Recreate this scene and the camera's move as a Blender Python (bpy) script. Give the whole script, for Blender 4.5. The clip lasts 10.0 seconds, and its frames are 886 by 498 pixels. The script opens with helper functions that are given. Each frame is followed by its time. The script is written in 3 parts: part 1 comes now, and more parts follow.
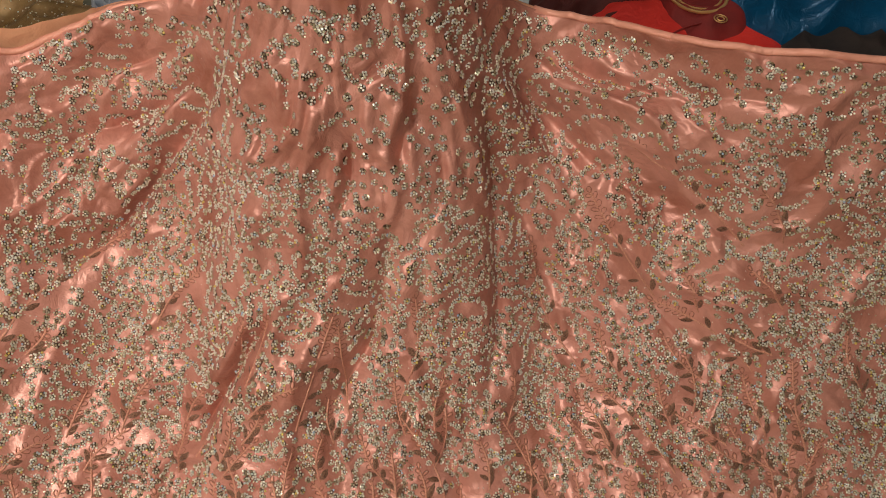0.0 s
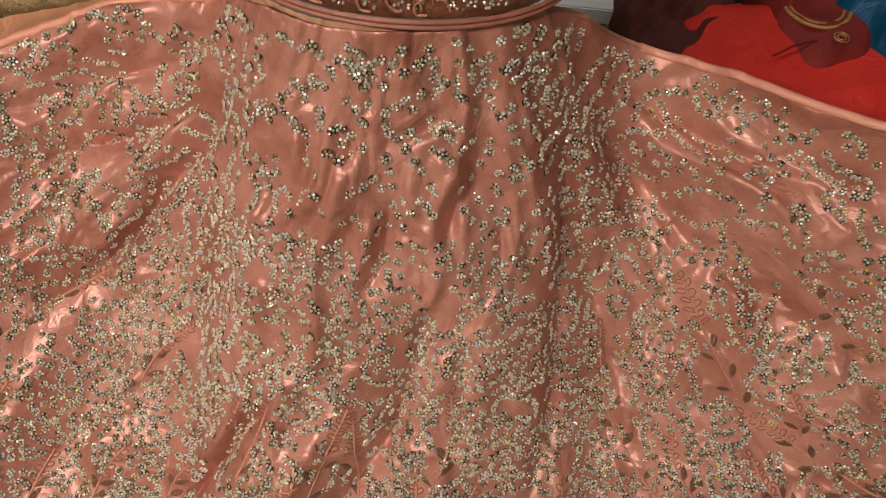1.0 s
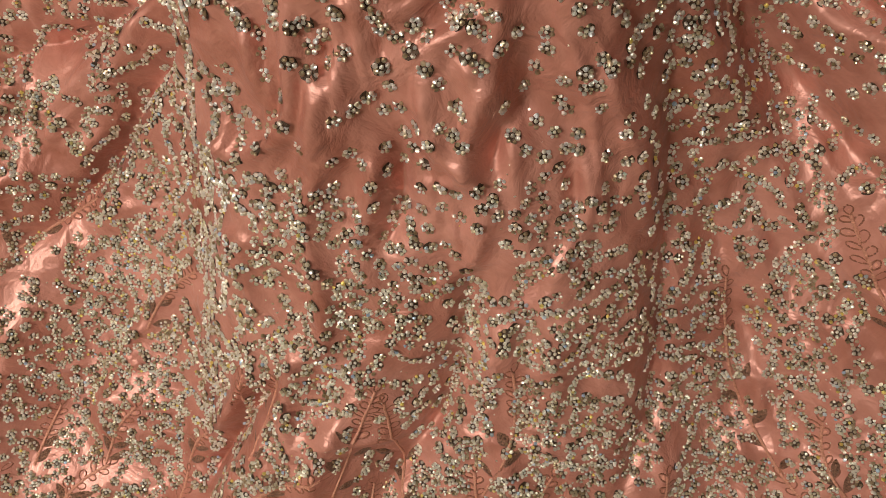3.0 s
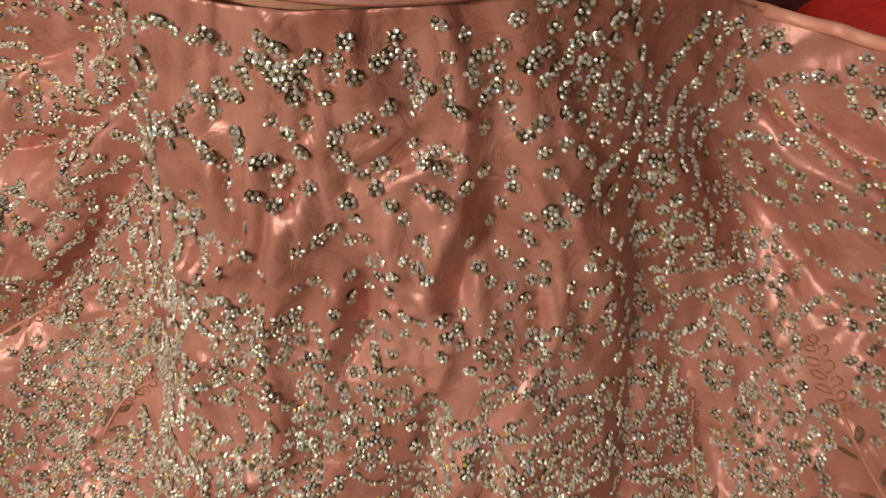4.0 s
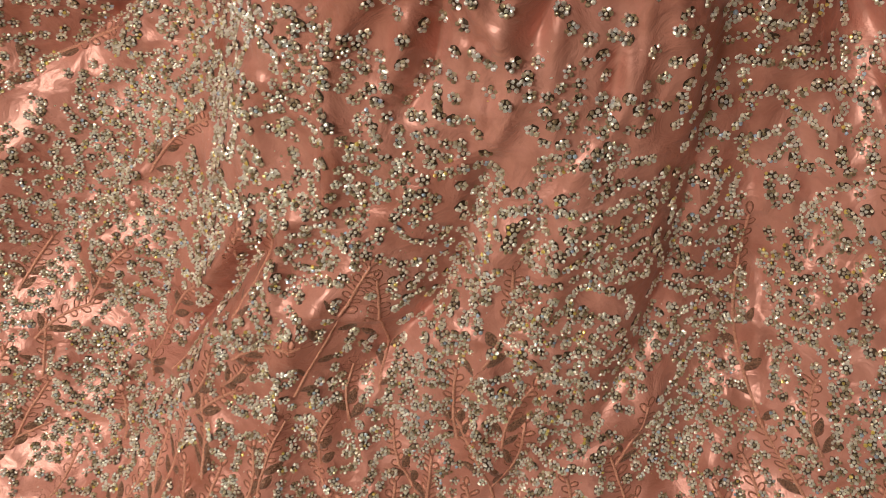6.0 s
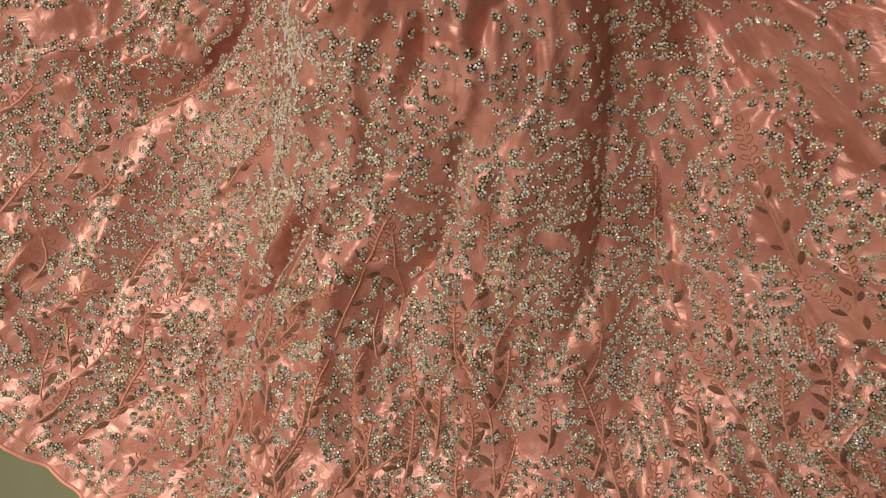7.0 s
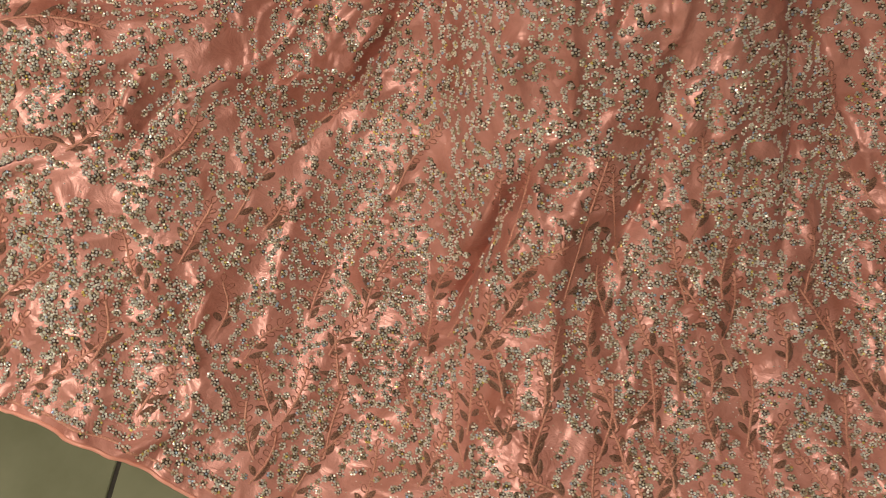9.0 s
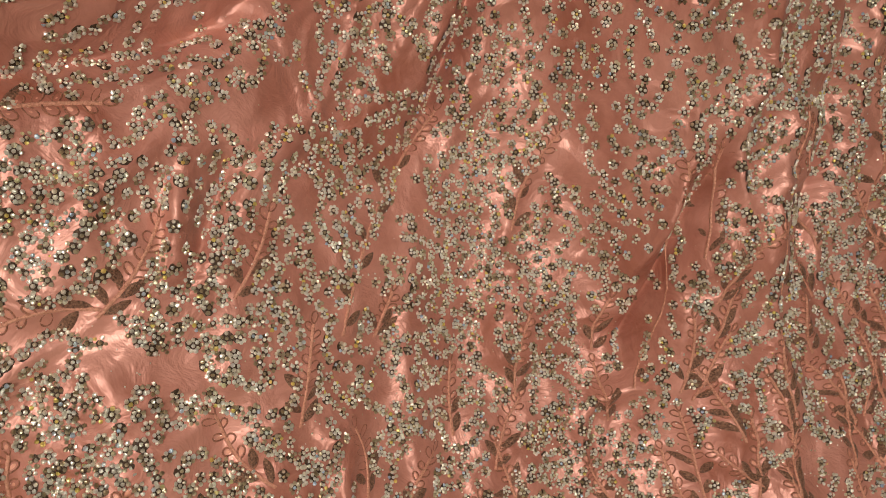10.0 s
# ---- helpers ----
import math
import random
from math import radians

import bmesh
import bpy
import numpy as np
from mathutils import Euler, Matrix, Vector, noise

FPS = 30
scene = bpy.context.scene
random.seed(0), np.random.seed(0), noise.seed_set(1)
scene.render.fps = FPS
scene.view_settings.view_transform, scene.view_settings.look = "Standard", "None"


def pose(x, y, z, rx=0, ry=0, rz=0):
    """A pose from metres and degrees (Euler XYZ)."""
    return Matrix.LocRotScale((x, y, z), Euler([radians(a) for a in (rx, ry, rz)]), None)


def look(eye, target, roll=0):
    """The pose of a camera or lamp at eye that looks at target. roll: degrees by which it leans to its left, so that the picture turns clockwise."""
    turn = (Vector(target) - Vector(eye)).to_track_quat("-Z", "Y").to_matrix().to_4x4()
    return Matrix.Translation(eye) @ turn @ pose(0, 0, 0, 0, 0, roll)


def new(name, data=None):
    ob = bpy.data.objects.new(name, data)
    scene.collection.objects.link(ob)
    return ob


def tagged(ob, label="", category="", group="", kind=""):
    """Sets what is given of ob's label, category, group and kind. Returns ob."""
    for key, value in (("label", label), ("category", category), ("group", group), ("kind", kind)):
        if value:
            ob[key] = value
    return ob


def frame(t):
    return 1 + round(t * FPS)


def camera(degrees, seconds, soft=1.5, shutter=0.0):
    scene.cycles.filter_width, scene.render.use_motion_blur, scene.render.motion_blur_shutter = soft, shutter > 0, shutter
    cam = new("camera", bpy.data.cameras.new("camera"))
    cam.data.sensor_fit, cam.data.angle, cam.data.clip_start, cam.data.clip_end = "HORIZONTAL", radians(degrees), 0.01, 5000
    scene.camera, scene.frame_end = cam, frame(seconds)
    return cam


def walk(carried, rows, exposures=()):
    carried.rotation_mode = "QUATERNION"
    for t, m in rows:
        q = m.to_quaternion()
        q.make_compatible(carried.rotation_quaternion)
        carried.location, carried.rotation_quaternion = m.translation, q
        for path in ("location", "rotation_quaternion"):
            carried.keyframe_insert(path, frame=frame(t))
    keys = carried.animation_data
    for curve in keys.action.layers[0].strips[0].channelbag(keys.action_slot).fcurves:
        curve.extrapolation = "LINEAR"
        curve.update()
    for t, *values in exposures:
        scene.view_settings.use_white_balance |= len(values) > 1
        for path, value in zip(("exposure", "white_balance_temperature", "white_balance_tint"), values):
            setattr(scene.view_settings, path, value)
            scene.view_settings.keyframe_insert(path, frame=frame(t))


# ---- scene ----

cam = camera(55.7, 10.0, soft=0.7, shutter=0.12)
PATH = [
    (0, (-0.0064, 0.0293, 1.6046), (0.0180, 1.2796, 0.0438), 1.77),
    (0.5, (-0.0168, 0.1521, 1.5652), (-0.0113, 1.4338, 0.0298), 2.58),
    (1, (-0.0318, 0.3593, 1.4907), (-0.0949, 1.5080, -0.1453), 3.70),
    (1.2, (-0.0135, 0.4432, 1.4444), (-0.1578, 1.4968, -0.2495), 2.88),
    (1.5, (0.0169, 0.5799, 1.3810), (-0.2234, 1.4900, -0.3836), -0.95),
    (2, (0.0002, 0.6958, 1.2940), (-0.2893, 1.5211, -0.5046), -5.71),
    (2.5, (-0.0122, 0.7107, 1.2484), (-0.3400, 1.4979, -0.5607), -13.76),
    (2.7, (0.0011, 0.6751, 1.2484), (-0.3387, 1.4618, -0.5587), -14.29),
    (3.8, (0.0540, 0.5571, 1.3347), (-0.2486, 1.5277, -0.3877), -8.88),
    (4, (0.0288, 0.6584, 1.2796), (-0.2741, 1.6383, -0.4374), -7.46),
    (4.5, (-0.0371, 0.8018, 1.1115), (-0.3598, 1.7338, -0.6284), -5.81),
    (5, (-0.0484, 0.8048, 1.0964), (-0.3693, 1.7015, -0.6623), -5.62),
    (5.2, (-0.0408, 0.7929, 1.0903), (-0.3628, 1.6510, -0.6873), -6.00),
    (5.4, (-0.0211, 0.7684, 1.0954), (-0.3451, 1.5472, -0.7180), -6.58),
    (5.5, (-0.0109, 0.7444, 1.1053), (-0.3244, 1.4870, -0.7250), -6.37),
    (5.8, (0.0089, 0.6525, 1.1614), (-0.2879, 1.3156, -0.7020), -5.17),
    (6, (0.0276, 0.5786, 1.2159), (-0.2940, 1.2516, -0.6399), -6.45),
    (6.2, (0.0285, 0.4998, 1.2804), (-0.3059, 1.2117, -0.5584), -6.89),
    (7.3, (0.2902, 0.1758, 1.4221), (-0.2333, 1.2014, -0.2131), -10.41),
    (7.5, (0.3161, 0.1516, 1.4252), (-0.2092, 1.2007, -0.1946), -9.98),
    (8, (0.2880, 0.0769, 1.4244), (-0.2428, 1.1751, -0.1606), -10.38),
    (8.5, (0.0792, -0.0353, 1.4090), (-0.3784, 1.1020, -0.1712), -14.14),
    (9, (-0.2346, 0.0041, 1.3543), (-0.5279, 1.1655, -0.2473), -13.22),
    (9.5, (-0.5764, 0.1741, 1.2729), (-0.5742, 1.3327, -0.3573), -7.70),
    (9.8, (-0.7560, 0.2726, 1.1909), (-0.4722, 1.4040, -0.4337), -4.40),
    (10, (-0.7884, 0.3389, 1.1531), (-0.4392, 1.4188, -0.4937), -4.97),
]
walk(cam, [(t, look(eye, target, roll)) for t, eye, target, roll in PATH], exposures=[(0.0, -0.12), (4.0, -0.12), (5.5, -0.10), (7.5, -0.16), (10.0, -0.36)])

# ---- light: added ceiling lamps, unseen, in a room kept dim to cut fill ----
world = bpy.data.worlds.new("world")
scene.world = world
world.use_nodes = True
world.node_tree.nodes["Background"].inputs[0].default_value = (1.0, 0.9, 0.78, 1)
world.node_tree.nodes["Background"].inputs[1].default_value = 0.01

# added long tubes and small sparkle downlights, unseen: x, y, length, depth, power
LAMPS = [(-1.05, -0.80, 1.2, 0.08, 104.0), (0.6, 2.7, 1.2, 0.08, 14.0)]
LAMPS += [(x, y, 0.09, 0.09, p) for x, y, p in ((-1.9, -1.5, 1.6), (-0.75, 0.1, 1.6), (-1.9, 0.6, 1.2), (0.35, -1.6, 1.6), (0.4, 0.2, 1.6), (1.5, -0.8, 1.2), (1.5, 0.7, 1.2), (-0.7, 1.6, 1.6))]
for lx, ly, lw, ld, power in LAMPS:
    data = bpy.data.lights.new("added_ceiling_lamp", "AREA")
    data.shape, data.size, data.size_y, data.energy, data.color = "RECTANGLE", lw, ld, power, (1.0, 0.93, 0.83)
    lamp = new("added_ceiling_lamp", data)
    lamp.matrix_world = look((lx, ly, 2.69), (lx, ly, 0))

# ---- materials ----


def mat(name, color, rough=0.6, metal=0.0, spec=0.5):
    m = bpy.data.materials.new(name)
    m.use_nodes = True
    b = m.node_tree.nodes["Principled BSDF"]
    b.inputs["Base Color"].default_value = (*color, 1)
    b.inputs["Roughness"].default_value = rough
    b.inputs["Metallic"].default_value = metal
    b.inputs["Specular IOR Level"].default_value = spec
    return m


def node(m, kind, **sets):
    n = m.node_tree.nodes.new(kind)
    for key, value in sets.items():
        n.inputs[key.replace("_", " ")].default_value = value
    return n


def link(m, a, out, b, inp):
    m.node_tree.links.new(a.outputs[out], b.inputs[inp])


def ramp(m, stops):
    r = m.node_tree.nodes.new("ShaderNodeValToRGB")
    while len(r.color_ramp.elements) < len(stops):
        r.color_ramp.elements.new(0.5)
    for e, (p, c) in zip(r.color_ramp.elements, stops):
        e.position, e.color = p, (*c, 1)
    return r


def mottled(name, dark, light, scale, rough=0.6, metal=0.0, bump=0.0, bump_scale=200.0, spec=0.5):
    """A surface whose colour drifts between two tones, with a fine relief."""
    m = mat(name, light, rough, metal, spec)
    b = m.node_tree.nodes["Principled BSDF"]
    co = m.node_tree.nodes.new("ShaderNodeTexCoord")
    n1 = node(m, "ShaderNodeTexNoise", Scale=scale, Detail=5.0, Roughness=0.6)
    link(m, co, "Object", n1, "Vector")
    r = ramp(m, [(0.3, dark), (0.7, light)])
    link(m, n1, "Fac", r, "Fac")
    link(m, r, "Color", b, "Base Color")
    if bump:
        n2 = node(m, "ShaderNodeTexNoise", Scale=bump_scale, Detail=3.0)
        link(m, co, "Object", n2, "Vector")
        bp = node(m, "ShaderNodeBump", Strength=bump, Distance=0.002)
        link(m, n2, "Fac", bp, "Height")
        link(m, bp, "Normal", b, "Normal")
    return m


def satin(name, dark, light, rough=0.4, metal=0.3, spec=0.5):
    """Woven satin under a fine net: random two-tone blotches, crumple relief and a thread grain."""
    m = mat(name, light, rough, metal, spec)
    b = m.node_tree.nodes["Principled BSDF"]
    co = m.node_tree.nodes.new("ShaderNodeTexCoord")
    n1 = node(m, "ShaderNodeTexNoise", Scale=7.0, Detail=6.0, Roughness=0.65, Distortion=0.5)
    n2 = node(m, "ShaderNodeTexNoise", Scale=26.0, Detail=4.0, Roughness=0.55, Distortion=0.6)
    n3 = node(m, "ShaderNodeTexVoronoi", Scale=900.0)
    for n in (n1, n2, n3):
        link(m, co, "Object", n, "Vector")
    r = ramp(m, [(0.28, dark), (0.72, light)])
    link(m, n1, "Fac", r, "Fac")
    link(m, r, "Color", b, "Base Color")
    b1 = node(m, "ShaderNodeBump", Strength=0.55, Distance=0.012)
    link(m, n2, "Fac", b1, "Height")
    b2 = node(m, "ShaderNodeBump", Strength=0.12, Distance=0.0006)
    link(m, n3, "Distance", b2, "Height")
    link(m, b1, "Normal", b2, "Normal")
    link(m, b2, "Normal", b, "Normal")
    return m


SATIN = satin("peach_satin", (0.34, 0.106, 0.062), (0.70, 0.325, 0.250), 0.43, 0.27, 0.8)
LINING = satin("peach_lining", (0.72, 0.36, 0.20), (0.80, 0.42, 0.25), 0.55, 0.0)
BINDING = satin("pink_binding", (0.66, 0.26, 0.17), (0.78, 0.36, 0.26), 0.5, 0.1)
CORD = mottled("coral_cord", (0.40, 0.15, 0.085), (0.78, 0.40, 0.28), 420.0, 0.45, 0.15, 0.8, 900.0)
RIM = mottled("dark_coral_cord", (0.16, 0.055, 0.03), (0.46, 0.19, 0.11), 420.0, 0.45, 0.15, 0.8, 900.0)
PAD = mottled("coral_padding", (0.58, 0.24, 0.15), (0.76, 0.38, 0.27), 90.0, 0.5, 0.1, 0.4, 700.0)
LEAF = mottled("dark_copper_sequins", (0.04, 0.019, 0.010), (0.42, 0.22, 0.14), 480.0, 0.30, 0.45, 1.0, 700.0)
BACKING = mottled("bronze_thread", (0.030, 0.017, 0.009), (0.11, 0.062, 0.034), 300.0, 0.5, 0.4, 0.6, 900.0)

GEM = mat("rhinestone", (0.8, 0.8, 0.7), 0.33, 0.87, 1.0)
gb = GEM.node_tree.nodes["Principled BSDF"]
geo = GEM.node_tree.nodes.new("ShaderNodeNewGeometry")
# per-stone tone, dim to bright; blue and yellow ends paint in dispersion glints
gr = ramp(GEM, [(0.0, (0.34, 0.26, 0.14)), (0.22, (0.66, 0.58, 0.40)), (0.42, (1.0, 0.97, 0.84)), (0.93, (1.0, 0.99, 0.92)), (0.955, (0.55, 0.75, 0.95)), (0.985, (0.95, 0.80, 0.25))])
link(GEM, geo, "Random Per Island", gr, "Fac")
link(GEM, gr, "Color", gb, "Base Color")
# cut facets: each small cell of a stone leans its own way
gco = GEM.node_tree.nodes.new("ShaderNodeTexCoord")
cells = node(GEM, "ShaderNodeTexVoronoi", Scale=700.0)
link(GEM, gco, "Object", cells, "Vector")
lean = GEM.node_tree.nodes.new("ShaderNodeVectorMath")
lean.operation = "MULTIPLY_ADD"
lean.inputs[1].default_value, lean.inputs[2].default_value = (1.15, 1.15, 1.15), (-0.575, -0.575, -0.575)
link(GEM, cells, "Color", lean, 0)
both = GEM.node_tree.nodes.new("ShaderNodeVectorMath")
both.operation = "ADD"
link(GEM, geo, "Normal", both, 0)
link(GEM, lean, "Vector", both, 1)
unit = GEM.node_tree.nodes.new("ShaderNodeVectorMath")
unit.operation = "NORMALIZE"
link(GEM, both, "Vector", unit, 0)
link(GEM, unit, "Vector", gb, "Normal")

BODICE = mottled("embroidered_bodice", (0.12, 0.036, 0.02), (0.34, 0.13, 0.075), 70.0, 0.45, 0.3, 0.9, 220.0)
BELT = mottled("coral_belt", (0.22, 0.07, 0.042), (0.36, 0.125, 0.08), 30.0, 0.5, 0.1, 0.3, 400.0)
TILE = mottled("greenish_floor_tile", (0.16, 0.16, 0.09), (0.25, 0.245, 0.15), 3.0, 0.16, 0.0, 0.03, 60.0)
GROUT = mottled("dark_grout", (0.02, 0.016, 0.01), (0.04, 0.03, 0.02), 40.0, 0.9, 0.0, 0.5, 300.0)
# wall and ceiling tones set dark so the unseen room bounces little light
PLASTER = mottled("dark_unseen_wall", (0.10, 0.075, 0.055), (0.14, 0.105, 0.08), 2.0, 0.8, 0.0, 0.2, 90.0)
CEIL = mottled("dark_unseen_ceiling", (0.14, 0.12, 0.10), (0.18, 0.16, 0.13), 2.0, 0.85, 0.0, 0.15, 90.0)
RED = satin("red_cloth", (0.58, 0.014, 0.008), (0.74, 0.028, 0.014), 0.7, 0.0)
DARKRED = mottled("dark_red_cloth", (0.16, 0.008, 0.006), (0.26, 0.014, 0.010), 12.0, 0.75, 0.0, 0.5, 200.0)
MAROON = mottled("maroon_cloth", (0.06, 0.008, 0.006), (0.11, 0.016, 0.012), 12.0, 0.8, 0.0, 0.5, 200.0)
BLUE = satin("blue_satin", (0.001, 0.045, 0.11), (0.003, 0.10, 0.23), 0.3, 0.25)
BLACK = mottled("dark_cloth", (0.010, 0.006, 0.005), (0.03, 0.018, 0.014), 15.0, 0.8, 0.0, 0.5, 150.0)
BROCADE = mottled("red_gold_brocade", (0.35, 0.012, 0.006), (0.50, 0.20, 0.05), 60.0, 0.45, 0.3, 0.6, 200.0)
GOLDNET = mottled("gold_sequin_net", (0.16, 0.09, 0.03), (0.42, 0.26, 0.11), 18.0, 0.4, 0.4, 0.8, 260.0)
GREY = mottled("grey_card", (0.55, 0.58, 0.60), (0.68, 0.71, 0.72), 6.0, 0.7, 0.0, 0.2, 120.0)
OLIVE = mottled("olive_grey_cloth", (0.05, 0.05, 0.035), (0.13, 0.12, 0.08), 8.0, 0.7, 0.0, 0.4, 120.0)
GOLD = mat("gold_thread", (0.75, 0.50, 0.20), 0.35, 0.8)
# glow of the added ceiling lamps
LAMPMAT = bpy.data.materials.new("added_lamp_glow")
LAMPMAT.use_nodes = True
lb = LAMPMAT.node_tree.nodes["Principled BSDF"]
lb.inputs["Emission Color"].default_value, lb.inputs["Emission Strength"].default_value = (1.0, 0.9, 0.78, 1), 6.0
PLASTIC = mat("clear_plastic", (0.62, 0.68, 0.78), 0.07)
PLASTIC.node_tree.nodes["Principled BSDF"].inputs["Transmission Weight"].default_value = 0.6
PLASTIC.node_tree.nodes["Principled BSDF"].inputs["IOR"].default_value = 1.25

# ---- building helpers ----


def mesh_of(name, verts, faces, material, smooth=False):
    me = bpy.data.meshes.new(name)
    me.from_pydata([tuple(v) for v in verts] if not isinstance(verts, np.ndarray) else verts.tolist(), [], faces if not isinstance(faces, np.ndarray) else faces.tolist())
    me.materials.append(material)
    if smooth:
        me.polygons.foreach_set("use_smooth", [True] * len(me.polygons))
    me.update()
    return me


def child(ob, parent):
    ob.parent = parent
    up = parent
    while up.parent:
        up = up.parent
    ob.matrix_parent_inverse = Matrix.Translation(-up.location) if up.type == "EMPTY" and parent is up else Matrix()
    return ob


def part(name, me, parent, label="", kind=""):
    return tagged(child(new(name, me), parent), label=label, kind=kind)


def box(name, lo, hi, material, bevel=0.0):
    bm = bmesh.new()
    bmesh.ops.create_cube(bm, size=1.0)
    for v in bm.verts:
        v.co = [lo[i] + (v.co[i] + 0.5) * (hi[i] - lo[i]) for i in range(3)]
    if bevel:
        bmesh.ops.bevel(bm, geom=list(bm.edges), offset=bevel, segments=2, affect="EDGES")
    me = bpy.data.meshes.new(name)
    bm.to_mesh(me)
    bm.free()
    me.materials.append(material)
    return me


def grid_faces(nu, nv):
    i = np.arange((nu - 1) * (nv - 1))
    a = (i // (nv - 1)) * nv + i % (nv - 1)
    return np.stack([a, a + nv, a + nv + 1, a + 1], 1)


def tube(points, radius, sides=6):
    """Vertices and faces of a round cord along points."""
    p = np.asarray(points, float)
    t = np.gradient(p, axis=0)
    t /= np.linalg.norm(t, axis=1)[:, None] + 1e-9
    ref = np.where(np.abs(t[:, 2:3]) < 0.9, np.array([[0.0, 0.0, 1.0]]), np.array([[1.0, 0.0, 0.0]]))
    a = np.cross(t, ref)
    a /= np.linalg.norm(a, axis=1)[:, None] + 1e-9
    b = np.cross(t, a)
    ang = np.arange(sides) * 2 * np.pi / sides
    r = np.broadcast_to(np.asarray(radius, float), (len(p),))
    v = p[:, None] + r[:, None, None] * (a[:, None] * np.cos(ang)[None, :, None] + b[:, None] * np.sin(ang)[None, :, None])
    f = []
    for i in range(len(p) - 1):
        for k in range(sides):
            k2 = (k + 1) % sides
            f.append((i * sides + k, i * sides + k2, (i + 1) * sides + k2, (i + 1) * sides + k))
    return v.reshape(-1, 3), f


# ---- room ----
FX0, FX1, FY0, FY1, HIGH = -2.6, 2.6, -2.4, 4.0, 2.8
floor = tagged(new("floor", box("floor", (FX0, FY0, -0.08), (FX1, FY1, -0.004), GROUT)), "floor of large greenish glossy tiles with dark joints", "floor", kind="structure")
# unseen room shell, dark to hold down fill on the gown
for nm, lo, hi in (("wall_north", (FX0, FY1, 0), (FX1, FY1 + 0.12, HIGH)), ("wall_south", (FX0, FY0 - 0.12, 0), (FX1, FY0, HIGH)), ("wall_west", (FX0 - 0.12, FY0, 0), (FX0, FY1, HIGH)), ("wall_east", (FX1, FY0, 0), (FX1 + 0.12, FY1, HIGH))):
    tagged(new(nm, box(nm, lo, hi, PLASTER)), "unseen wall, coloured dark to cut bounce light", "wall", kind="structure")
tagged(new("ceiling", box("ceiling", (FX0, FY0, HIGH), (FX1, FY1, HIGH + 0.1), CEIL)), "unseen ceiling, coloured dark to cut bounce light", "ceiling", kind="structure")
# glowing bodies for the added lamps, all out of view
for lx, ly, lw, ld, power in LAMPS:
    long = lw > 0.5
    tagged(new("added_ceiling_light" if long else "added_downlight", box("added_ceiling_light", (lx - lw / 2, ly - ld / 2, 2.72), (lx + lw / 2, ly + ld / 2, HIGH), LAMPMAT, 0.01)), "added white tube on the ceiling, out of view" if long else "added small square lamp under the ceiling, out of view", "ceiling light", "ceiling lights" if long else "downlights")

# ---- the gown: its skirt is laid out over a slanting sheet (x across, y up the sheet, h off it) ----
EYE, SLANT = 1.56, radians(50)
CS, SN = math.cos(SLANT), math.sin(SLANT)


def out(p):
    """From the slanting sheet to the room."""
    p = np.asarray(p, float)
    return np.stack([p[..., 0], SN * p[..., 1] - CS * (p[..., 2] - 1.5), CS * p[..., 1] + SN * (p[..., 2] - 1.5) + EYE], -1)


def ss(a, b, x):
    t = np.clip((x - a) / (b - a), 0, 1)
    return t * t * (3 - 2 * t)


def soft(v):
    return 1 / (1 + np.exp(-np.clip(v, -30, 30)))


def rough_form(x, y):
    """The sheet with its raised wings, and the rounded front panel that stands off it under the waist."""
    wing_l, wing_r = ss(-0.55, -1.0, x), ss(0.15, 0.65, x)
    base = -0.0303 + 0.2394 * y + 0.3892 * y ** 2
    base = base + (0.2227 - 0.046 * y) * wing_l + (0.1047 + 0.2884 * y + 0.1938 * y ** 2) * wing_r
    front = 0.1166 + 0.5355 * y + 0.4576 * y ** 2 - 0.3178 * y ** 3
    left = -0.3595 + 0.1004 * y + 0.0251 * y ** 2
    right = 0.1127 - 0.1264 * y + 0.0616 * y ** 2
    inside = soft((x - left) / 0.0352) * soft((right - x) / 0.0498)
    trough = -0.0629 * np.exp(-((x - right - 0.09) / 0.09) ** 2) * ss(-0.5, -0.1, y)
    low = 0.0123 * np.exp(-((x + 0.27 - 0.1 * y) / 0.10) ** 2) * ss(0.05, -0.3, y)
    return base + (front - base - 0.227 * (x + 0.14)) * inside + trough + low


